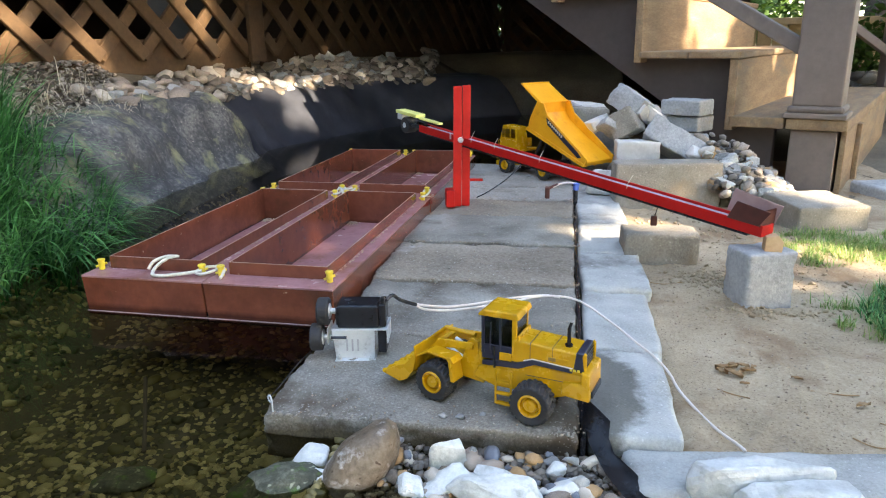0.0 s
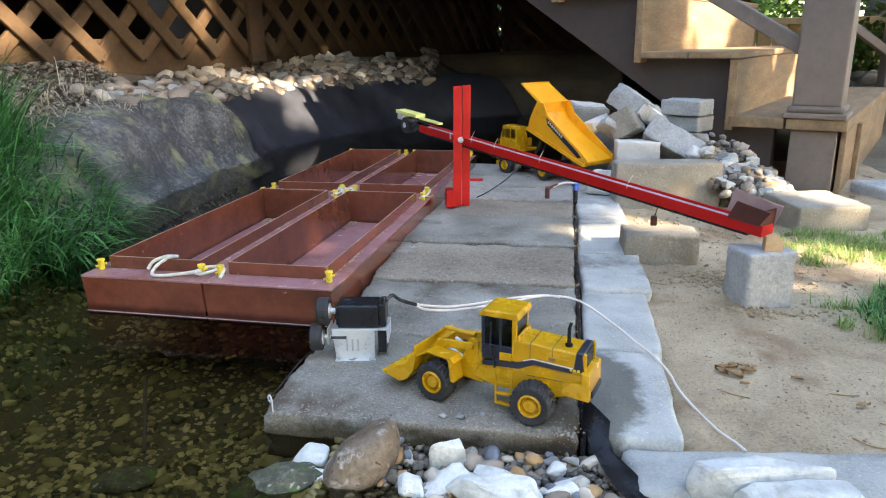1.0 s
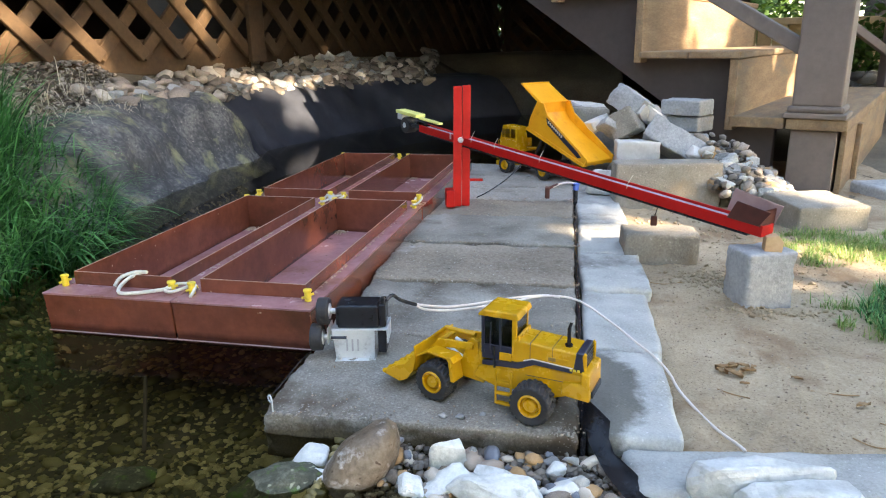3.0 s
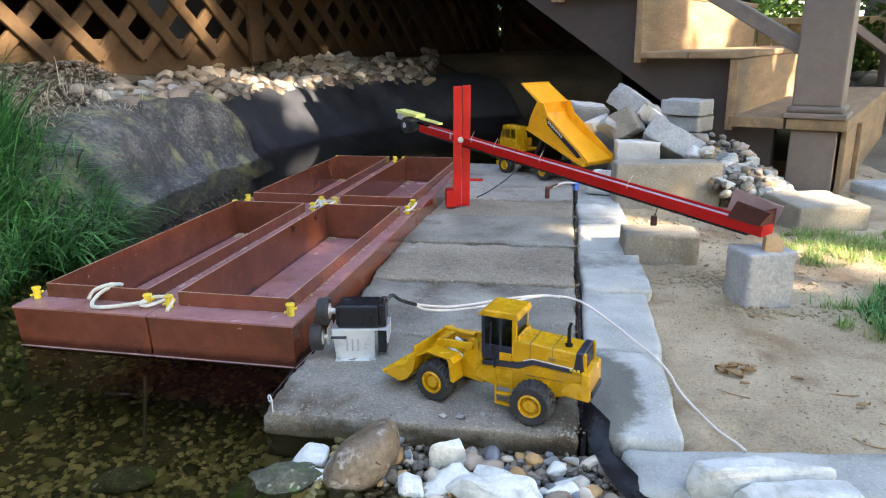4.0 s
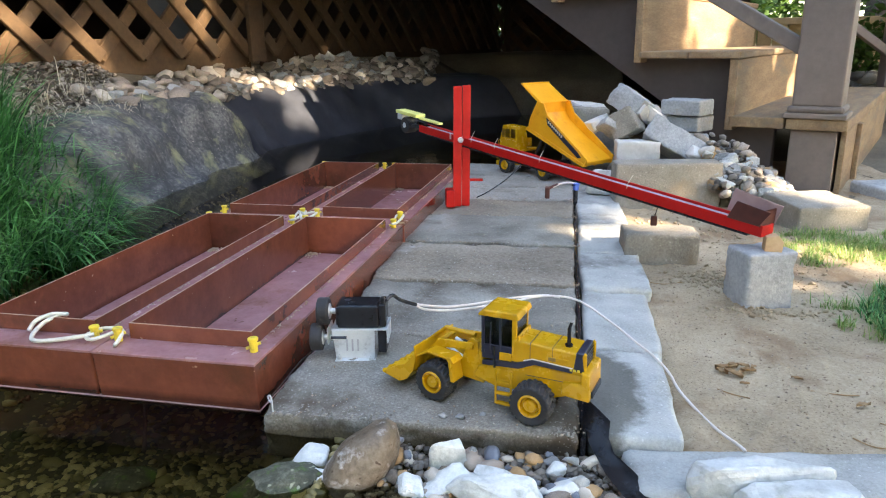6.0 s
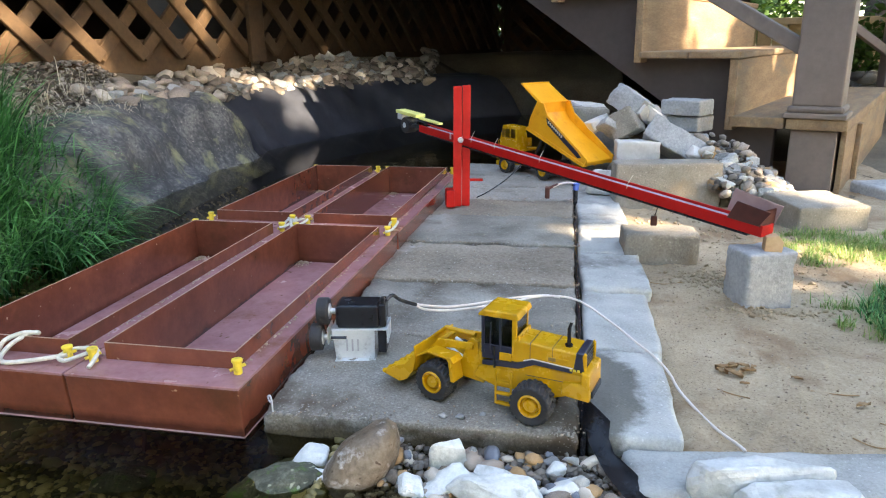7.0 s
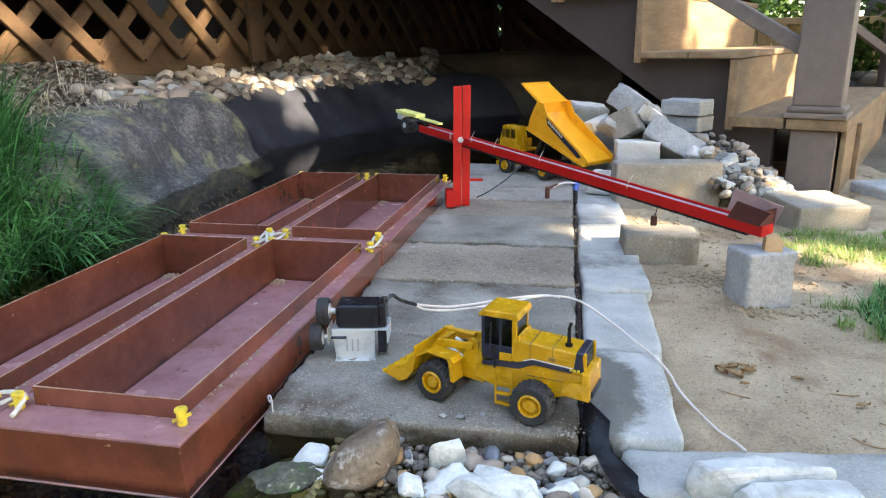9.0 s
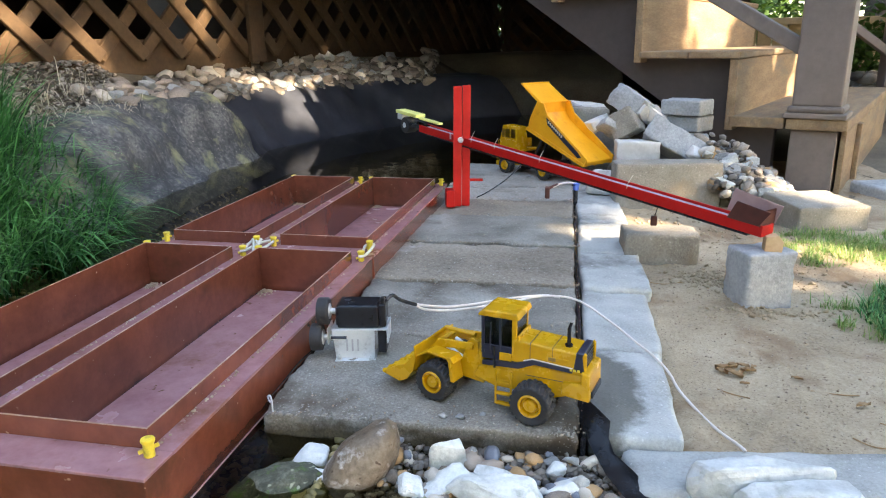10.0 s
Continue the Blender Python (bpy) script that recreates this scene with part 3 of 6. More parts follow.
# cords lashing the barges; each belongs to the barge whose bitt it is tied to
def cord(points, parent, label="white mooring cord", r=0.0021):
    return part("cord", tube(points, r, 8), rope_mat, parent, label, smooth=True)


zr = 0.000
tow = BARGES[1][0]
cord([(0.022, 0.006, zr), (0.006, -0.012, -0.003), (-0.006, -0.006, -0.002), (0.004, 0.008, 0.001), (0.027, 0.008, 0.001), (0.034, -0.006, -0.002), (0.036, -0.018, -0.005)], tow)
cord([(0.002, -0.004, -0.001), (-0.03, -0.016, -0.004), (-0.055, -0.022, -0.005), (-0.068, -0.012, -0.004), (-0.066, 0.004, 0.004), (-0.052, 0.014, 0.011), (-0.044, 0.0145, 0.0115),
      (-0.060, 0.012, 0.0115), (-0.075, 0.004, 0.006), (-0.079, -0.004, -0.003)], tow, "loose white cord end", 0.0024)
for k in (0, 1):
    a = BARGES[k][0]
    cord([(0.004, 0.516, zr), (-0.002, 0.54, 0.001), (-0.005, 0.5625, zr), (0.004, 0.569, zr), (0.009, 0.545, 0.001), (0.009, 0.51, zr), (0.002, 0.502, zr)], a)
cord([(-0.150, 0.512, zr), (-0.165, 0.53, 0.003), (-0.183, 0.56, zr), (-0.192, 0.566, zr), (-0.18, 0.545, 0.003), (-0.16, 0.505, zr), (-0.15, 0.507, 0.002)], BARGES[0][0])
cord([(-0.155, 0.515, zr), (-0.15, 0.54, 0.002), (-0.158, 0.565, zr), (-0.168, 0.54, 0.002), (-0.16, 0.505, zr)], BARGES[0][0])


def motions():
    rows = [(0.0, -0.2975, 0.8412, -2.2), (1.35, -0.2985, 0.8410, -2.3), (1.5, -0.2987, 0.8375, -2.3), (2.0, -0.2990, 0.8140, -2.25), (2.5, -0.3000, 0.7926, -2.3),
            (4.0, -0.3040, 0.7198, -2.45), (4.5, -0.3056, 0.6978, -2.55), (5.0, -0.3060, 0.6717, -2.58), (5.5, -0.3060, 0.6457, -2.5),
            (7.0, -0.2985, 0.5710, -1.82), (7.5, -0.2965, 0.5476, -1.70), (8.0, -0.2984, 0.5286, -1.75), (8.5, -0.3015, 0.5023, -1.95),
            (9.0, -0.3025, 0.4756, -1.96), (9.5, -0.3034, 0.4544, -1.96), (10.0, -0.3036, 0.4290, -1.96)]
    for ob, dx, dy in BARGES:
        walk(ob, [(t, pose(x, y, 0.039, 0, 0, a) @ pose(dx, dy, 0)) for t, x, y, a in rows])


# ---- toy wheel loader ----
def wheel(name, r, w, hub_r, parent, at, side, hub_mat, lugs=22):
    """Tyre with tread lugs and a dished hub; the axle lies along y, side +1 shows its hub to +y."""
    tyre_bm = bmesh.new()
    n = lugs * 4
    rings = []
    for i in range(n):
        left, right = (r if i % 4 < 2 else r * 0.925), (r if (i + 2) % 4 < 2 else r * 0.925)
        prof = ((hub_r, -w / 2 + 0.0015, 0), (r * 0.84, -w / 2, 0), (r * 0.90 if left < r else r * 0.95, -w * 0.47, 1), (left, -w * 0.38, 1), (left, -w * 0.03, 0),
                (right, w * 0.03, 0), (right, w * 0.38, 1), (r * 0.90 if right < r else r * 0.95, w * 0.47, 1), (r * 0.84, w / 2, 0), (hub_r, w / 2 - 0.0015, 0))
        rings.append([tyre_bm.verts.new((p * math.cos(a), q, p * math.sin(a))) for p, q, a in [(p, q, 2 * math.pi * (i + 1.4 * k) / n) for p, q, k in prof]])
    for i in range(n):
        a, c = rings[i], rings[(i + 1) % n]
        for j in range(10):
            k = (j + 1) % 10
            tyre_bm.faces.new((a[j], a[k], c[k], c[j]))
    bmesh.ops.recalc_face_normals(tyre_bm, faces=tyre_bm.faces)
    wh = part(name, tyre_bm, rubber, parent, "black rubber tyre with block tread", at)
    b = bmesh.new()
    dish = ((1.03, -0.40), (1.03, 0.47), (0.94, 0.52), (0.84, 0.49), (0.76, 0.22), (0.58, 0.20), (0.56, 0.38), (0.48, 0.45), (0.20, 0.46))
    loops = [[b.verts.new((hub_r * p * math.cos(a), side * w * q, hub_r * p * math.sin(a))) for a in [2 * math.pi * k / 28 for k in range(28)]] for p, q in dish]
    for a, c in zip(loops, loops[1:]):
        for k in range(28):
            b.faces.new((a[k], a[(k + 1) % 28], c[(k + 1) % 28], c[k]))
    b.faces.new(loops[0])
    b.faces.new(loops[-1])
    bmesh.ops.recalc_face_normals(b, faces=b.faces)
    part("hub", b, hub_mat, wh, "yellow wheel hub" if hub_mat is yellow else "")
    return wh


def wheel_loader():
    ob = empty("wheel_loader", pose(-0.0135, 0.601, 0.0, 0, 0, 164), "yellow toy wheel loader with black cab and tyres, bucket lowered", "toy loader")
    # rear frame: hood, chassis, counterweight
    b = prism([(-0.046, 0.0775), (0.022, 0.082), (0.024, 0.056), (-0.047, 0.053)], "y", -0.019, 0.019, 0.002)
    part("hood", b, yellow, ob)
    b = prism([(-0.048, 0.0535), (0.012, 0.0565), (0.055, 0.043), (0.060, 0.030), (0.04, 0.022), (-0.02, 0.022), (-0.048, 0.032)], "y", -0.0175, 0.0175, 0.0015)
    part("chassis", b, yellow, ob)
    b = prism([(-0.057, 0.058), (-0.0475, 0.060), (-0.0475, 0.046), (-0.028, 0.044), (-0.028, 0.030), (-0.0575, 0.027)], "y", -0.024, 0.024, 0.002)
    part("counterweight", b, yellow, ob)
    b = box((-0.0595, -0.018, 0.030), (-0.0572, 0.018, 0.037), 0.0006)
    part("rear_lights", b, black, ob, "dark rear light strip")
    b = prism([(-0.0495, 0.079), (-0.041, 0.0795), (-0.038, 0.058), (-0.0495, 0.057)], "y", -0.0195, 0.0195, 0.0015)
    part("rear_panel", b, navy, ob, "navy engine grille panel")
    for i in range(5):
        part("grille_bar", box((-0.0505, -0.015, 0.060 + 0.0035 * i), (-0.0496, 0.015, 0.0615 + 0.0035 * i)), black, ob)
    b = prism([(-0.0475, 0.0755), (-0.0495, 0.0805), (-0.0520, 0.078), (-0.052, 0.058), (-0.050, 0.057)], "y", -0.0198, -0.0165, 0.0008)
    prism([(-0.0475, 0.0755), (-0.0495, 0.0805), (-0.0520, 0.078), (-0.052, 0.058), (-0.050, 0.057)], "y", 0.0165, 0.0198, 0.0008, b)
    part("rear_frame", b, yellow, ob)
    b = prism([(-0.038, 0.0600), (0.004, 0.0628), (0.018, 0.0560), (0.050, 0.0520), (0.050, 0.0470), (0.016, 0.0495), (0.002, 0.0575), (-0.038, 0.0555)], "y", 0.0168, 0.0205, 0.0006)
    prism([(-0.038, 0.0600), (0.004, 0.0628), (0.018, 0.0560), (0.050, 0.0520), (0.050, 0.0470), (0.016, 0.0495), (0.002, 0.0575), (-0.038, 0.0555)], "y", -0.0205, -0.0168, 0.0006, b)
    part("side_stripe", b, navy, ob, "navy stripe and running board")
    for s in (-1, 1):
        b = bmesh.new()
        for i, w in enumerate((0.0035, 0.0035, 0.0028)):
            box((-0.046 + 0.0042 * i, s * 0.0208 - 0.0004, 0.0585), (-0.046 + 0.0042 * i + w * 0.8, s * 0.0208 + 0.0004, 0.0608), bm=b)
        part("marking", b, lemon, ob, "small pale lettering reduced to bars")
    part("vent", box((-0.033, 0.0185, 0.0665), (-0.020, 0.0205, 0.0695), 0.0005), yellow, ob)
    part("hood_seam", box((-0.0165, -0.0192, 0.062), (-0.0160, 0.0192, 0.0802)), darkened_board, ob, "dark hood seam")
    for s in (-1, 1):
        part("pin_stripe", prism([(-0.038, 0.0612), (0.004, 0.0640), (0.012, 0.0602), (0.012, 0.0594), (0.004, 0.0632), (-0.038, 0.0604)], "y", s * 0.0195 - 0.0006, s * 0.0195 + 0.0006), white_wire, ob, "thin pale line over the stripe")
        part("body_seam", box((-0.040, s * 0.0177 - 0.0003, 0.0425), (0.010, s * 0.0177 + 0.0003, 0.0431)), darkened_board, ob, "dark panel seam")
        part("frame_step", box((-0.046, s * 0.0200 - 0.0030, 0.0345), (-0.024, s * 0.0200 + 0.0030, 0.0362), 0.0004), yellow, ob)
        part("hood_louvre", box((-0.020, s * 0.0190 - 0.0008, 0.0650), (-0.012, s * 0.0190 + 0.0008, 0.0690), 0.0003), ochre_mark, ob, "dull brown louvre on the hood")
    part("hood_seam", box((0.0060, -0.0192, 0.063), (0.0065, 0.0192, 0.0815)), darkened_board, ob, "dark hood seam")
    b = rod((-0.029, 0.004, 0.0775), (-0.029, 0.004, 0.0985), 0.0021, 12)
    rod((-0.029, 0.004, 0.0985), (-0.0308, 0.004, 0.1045), 0.0017, 12, b)
    rod((-0.029, 0.004, 0.0775), (-0.029, 0.004, 0.0805), 0.0042, 12, b)
    part("exhaust_pipe", b, black, ob, "black exhaust stack")
    # cab
    cab = part("cab", box((0.0115, -0.0165, 0.050), (0.0505, 0.0165, 0.060), 0.001), navy, ob, "dark cab with black window frames")
    for x0, x1, y in ((0.0115, 0.0165, 0.015), (0.0115, 0.0165, -0.0185), (0.0475, 0.0505, 0.0145), (0.0475, 0.0505, -0.018)):
        part("pillar", box((x0, y, 0.056), (x1, y + 0.0035, 0.097), 0.0006), yellow if x0 < 0.02 else navy, cab)
    part("door_panel", box((0.0168, 0.0168, 0.0520), (0.0300, 0.0192, 0.0600), 0.0006), yellow, cab, "yellow panel under the door")
    part("step_pipe", tube([(0.0345, 0.0205, 0.044), (0.0345, 0.0215, 0.052), (0.0350, 0.0210, 0.066)], 0.0013, 8), black, cab)
    part("dashboard", box((0.040, -0.010, 0.060), (0.046, 0.010, 0.074), 0.002), black, cab)
    part("steering_wheel", rod((0.0370, 0, 0.0745), (0.0378, 0, 0.0755), 0.0052, 16), black, cab)
    part("door_post", box((0.0285, 0.0165, 0.056), (0.0305, 0.0185, 0.096), 0.0004), navy, cab)
    part("door_sill", box((0.0165, 0.0162, 0.060), (0.0475, 0.0180, 0.066), 0.0004), navy, cab)
    part("grab_rail", tube([(0.0390, 0.0192, 0.058), (0.0395, 0.0205, 0.066), (0.0390, 0.0205, 0.084), (0.0390, 0.0190, 0.09)], 0.0007, 6), navy, cab)
    for lo, hi in (((0.0165, 0.0155, 0.066), (0.0285, 0.0162, 0.096)), ((0.0305, 0.0155, 0.060), (0.0475, 0.0162, 0.096)), ((0.0490, -0.0145, 0.060), (0.0496, 0.0145, 0.096)),
                   ((0.0122, -0.0145, 0.078), (0.0128, 0.0145, 0.096)), ((0.0165, -0.0162, 0.06), (0.0475, -0.0155, 0.096))):
        part("window_pane", box(lo, hi), cab_glass, cab, "dark cab glass")
    part("seat", box((0.022, -0.008, 0.062), (0.032, 0.008, 0.084), 0.002), black, cab)
    b = prism([(0.0085, 0.0985), (0.0105, 0.1025), (0.047, 0.1025), (0.0535, 0.0975), (0.0535, 0.0955), (0.0085, 0.0955)], "y", -0.0205, 0.0205, 0.0016)
    part("cab_roof", b, yellow, cab, "yellow cab roof")
    part("rear_wall", box((0.0085, -0.0185, 0.056), (0.0112, 0.0185, 0.079), 0.0008), yellow, cab)
    # ladder below the cab
    lad = part("ladder", box((0.0215, 0.0205, 0.008), (0.0235, 0.0225, 0.042), 0.0005), yellow, ob)
    part("ladder_rail", box((0.0365, 0.0205, 0.008), (0.0385, 0.0225, 0.042), 0.0005), yellow, lad)
    for z in (0.008, 0.018, 0.029):
        part("rung", box((0.0235, 0.0195, z), (0.0365, 0.0230, z + 0.0028), 0.0004), yellow, lad)
    for s in (1, -1):
        wheel("rear_wheel", 0.0198, 0.019, 0.0106, ob, pose(0, s * 0.0275, 0.0198), s, yellow)
    part("axle", rod((0, -0.02, 0.0222), (0, 0.02, 0.0222), 0.006, 12), black, ob)
    # front frame turns on the joint
    F = pose(0.052, 0, 0, 0, 0, -9)
    b = prism([(0.000, 0.040), (0.002, 0.058), (0.014, 0.063), (0.020, 0.058), (0.024, 0.044), (0.058, 0.038), (0.060, 0.024), (0.0, 0.020)], "y", -0.0125, 0.0125, 0.0012)
    front = part("front_frame", b, yellow, ob, at=F)
    for s in (1, -1):
        b = prism([(0.004, 0.040), (0.006, 0.068), (0.013, 0.071), (0.020, 0.062), (0.018, 0.040)], "y", s * 0.0118 - 0.0016, s * 0.0118 + 0.0016, 0.0006)
        part("tower_plate", b, yellow, front)
        b = prism([(0.010, 0.066), (0.048, 0.062), (0.070, 0.040), (0.082, 0.022), (0.077, 0.019), (0.062, 0.036), (0.042, 0.053), (0.010, 0.0585)], "y", s * 0.0155 - 0.0018, s * 0.0155 + 0.0018, 0.0008)
        part("lift_arm", b, yellow, front)
        b = rod((0.018, s * 0.010, 0.040), (0.045, s * 0.010, 0.053), 0.0022, 10)
        part("cylinder", b, steel, front, "steel hydraulic ram")
        b = prism([(0.020, 0.046), (0.024, 0.052), (0.052, 0.053), (0.068, 0.044), (0.068, 0.042), (0.051, 0.0505), (0.026, 0.0495), (0.022, 0.045)], "y", s * 0.026 - 0.009, s * 0.026 + 0.009, 0.0004)
        prism([(0.020, 0.024), (0.024, 0.050), (0.027, 0.050), (0.024, 0.024)], "y", s * 0.026 - 0.009, s * 0.026 + 0.009, 0.0004, b)
        part("front_fender", b, yellow, front)
        wheel("front_wheel", 0.0195, 0.019, 0.0106, front, pose(0.043, s * 0.0275, 0.0195), s, yellow)
    b = rod((0.016, 0, 0.068), (0.05, 0, 0.069), 0.0026, 10)
    rod((0.05, 0, 0.069), (0.074, 0, 0.050), 0.0022, 10, b)
    part("tilt_link", b, yellow, front)
    part("cross_tube", rod((0.050, -0.0155, 0.058), (0.050, 0.0155, 0.058), 0.0028, 10), yellow, front)
    # bucket: curved shell, end plates, cutting edge
    shell = [(0.078, 0.054), (0.0735, 0.040), (0.074, 0.024), (0.082, 0.010), (0.092, 0.0035), (0.120, 0.0015)]
    inner = [(0.120, 0.0028), (0.093, 0.0055), (0.0845, 0.0115), (0.0765, 0.025), (0.0760, 0.040), (0.0800, 0.0535)]
    W = 0.036
    bucket = part("bucket", prism(shell + inner, "y", -W, W, 0.0003), yellow, front, "yellow bucket with toothed edge")
    for s in (1, -1):
        b = prism([(0.0755, 0.046), (0.0735, 0.040), (0.074, 0.024), (0.082, 0.010), (0.092, 0.0035), (0.118, 0.002), (0.106, 0.013), (0.088, 0.025)], "y", s * W - 0.0011, s * W + 0.0011, 0.0004)
        part("end_plate", b, yellow, bucket)
    for i in range(7):
        y = -W + 0.005 + i * (2 * W - 0.010) / 6
        part("tooth", prism([(0.114, 0.001), (0.114, 0.0036), (0.1222, 0.0020), (0.1222, 0.0010)], "y", y - 0.0018, y + 0.0018), yellow, bucket)
    for y in (-0.018, 0.0, 0.018):
        part("rib", prism([(0.0745, 0.046), (0.0705, 0.040), (0.071, 0.024), (0.078, 0.012), (0.080, 0.014), (0.074, 0.025)], "y", y - 0.001, y + 0.001), yellow, bucket)
    # the bucket is curled back a little
    curl = Matrix.Translation((0.076, 0, 0.012)) @ Matrix.Rotation(radians(-13), 4, "Y") @ Matrix.Translation((-0.076, 0, -0.010))
    for o in [bucket, *bucket.children]:
        o.data.transform(curl)

    def squeeze(o, fx, sy, sz):
        if "wheel" in o.name or o.name.startswith("hub"):
            return
        if o.data:
            for v in o.data.vertices:
                v.co = (fx(v.co.x), v.co.y * sy, v.co.z if v.co.z < 0.022 else 0.022 + (v.co.z - 0.022) * sz)
        for c in o.children:
            squeeze(c, fx, sy, sz)
    for o in ob.children:
        if o.name.startswith("front_frame"):
            squeeze(o, lambda x: x if x < 0.048 else 0.048 + (x - 0.048) * 0.80, 0.92, 0.86)
        elif o.name.startswith("cab"):
            squeeze(o, lambda x: 0.0185 + (x - 0.01) * 0.88, 0.90, 0.94)
        elif not o.name.startswith("ladder"):
            squeeze(o, lambda x: x * 0.86 if x < 0 else x * 1.05, 0.88, 0.84)
    return ob


wheel_loader()


# ---- winch motor at the slab's edge ----
def winch_motor():
    ob = empty("winch_motor", pose(-0.2415, 0.673, 0.0, 0, 0, 8), "black electric winch motor on a zinc bracket with two rubber wheels", "motor")
    brk = part("bracket", box((0.004, -0.003, 0.0), (0.048, 0.028, 0.0016), 0.0004), steel, ob, "bent galvanised steel bracket")
    part("bracket_plate", prism([(0.0045, 0.0016), (0.0465, 0.0016), (0.0475, 0.0345), (0.001, 0.0345)], "y", 0.004, 0.0056, 0.0004), steel, brk)
    part("bracket_shelf", box((0.0, 0.0045, 0.0335), (0.062, 0.040, 0.0352), 0.0005), steel, brk)
    part("bracket_ear", box((-0.004, 0.003, 0.018), (-0.0025, 0.030, 0.036), 0.0004), steel, brk)
    part("bracket_back", box((0.060, 0.006, 0.018), (0.0616, 0.040, 0.036), 0.0004), steel, brk)
    for x in (0.0085, 0.043):
        b = rod((x, 0.0005, 0.0016), (x, 0.0005, 0.0045), 0.0028, 6)
        rod((x, 0.0005, 0.0045), (x, 0.0005, 0.007), 0.0014, 10, b)
        part("screw", b, steel, brk)
    for i, z in enumerate((0.012, 0.017, 0.022)):
        part("slot", box((0.016 + 0.006 * i, 0.0036, 0.010), (0.018 + 0.006 * i, 0.0039, 0.024), 0.0002), belt, brk)
    body = part("motor_body", box((0.007, 0.006, 0.0355), (0.052, 0.038, 0.0610), 0.0022), black, ob, "glossy black motor housing")
    part("end_cap", box((0.052, 0.008, 0.0355), (0.0595, 0.036, 0.0620), 0.002), black, body)
    part("gear_cover", box((0.0055, 0.008, 0.038), (0.0072, 0.036, 0.0585), 0.0008), black, body)
    part("terminal", box((0.0545, 0.010, 0.0610), (0.0585, 0.016, 0.0690), 0.001), black, body)
    part("lower_housing", box((0.050, 0.0085, 0.006), (0.0595, 0.030, 0.0335), 0.0015), black, body)
    part("shaft_screw", rod((0.0, 0.0035, 0.026), (0.017, 0.0035, 0.026), 0.0016, 10), black, brk)
    for x, y, z, in ((-0.0085, 0.016, 0.0520), (-0.0165, 0.012, 0.0235)):
        w = part("roller", rod((-0.0065, 0, 0), (0.0065, 0, 0), 0.0150, 32, bev=0.0022), rubber, ob, "black rubber drive wheel", at=pose(x, y, z))
        b = rod((0.0045, 0, 0), (0.0072, 0, 0), 0.0088, 24, bev=0.001)
        rod((0.0, 0, 0), (0.016 if z > 0.04 else 0.02, 0, 0), 0.0032, 12, b)
        part("rim", b, steel, w, "pale grey rim and axle")
    return ob


winch_motor()

# lead from the motor across the slabs to the sand
b = tube([(-0.183, 0.692, 0.066), (-0.178, 0.700, 0.069), (-0.172, 0.715, 0.058), (-0.160, 0.735, 0.046)], 0.0021, 8)
lead = thing("motor_lead", b, black, pose(0, 0, 0), "white twin cable with a black plug end lying over the slabs", "cable", smooth=True)
b = tube([(-0.162, 0.733, 0.047), (-0.152, 0.745, 0.037), (-0.13, 0.76, 0.031), (-0.10, 0.775, 0.030), (-0.06, 0.80, 0.030), (-0.02, 0.82, 0.032), (0.02, 0.815, 0.031), (0.06, 0.785, 0.016),
          (0.088, 0.755, 0.004), (0.102, 0.725, 0.0035), (0.114, 0.700, -0.002), (0.122, 0.672, -0.009), (0.135, 0.635, -0.012), (0.146, 0.605, -0.012), (0.157, 0.575, -0.008), (0.160, 0.565, -0.007)], 0.0014, 8)
tube([(-0.162, 0.735, 0.047), (-0.152, 0.748, 0.0405), (-0.13, 0.763, 0.0345), (-0.10, 0.779, 0.0332), (-0.06, 0.804, 0.0330), (-0.02, 0.8215, 0.0325), (0.0, 0.8185, 0.0318)], 0.0014, 8, b)
part("white_wire", b, white_wire, lead, "white twin wire", smooth=True)

# eye hook with the pull line along the slab's edge
b = tube([(-0.262, 0.560, -0.01), (-0.262, 0.560, 0.008), (-0.263, 0.561, 0.0125), (-0.265, 0.563, 0.0145), (-0.2675, 0.564, 0.0125), (-0.2670, 0.564, 0.0095), (-0.2645, 0.562, 0.0085)], 0.0009, 8)
hook = thing("eye_hook", b, steel, pose(0, 0, 0), "small bent steel eye hook in the slab", "hook", smooth=True)
part("pull_line", tube([(-0.2675, 0.563, 0.010), (-0.272, 0.61, 0.004), (-0.272, 0.66, 0.004), (-0.262, 0.690, 0.010)], 0.0007, 6), black, hook, "thin black pull line")


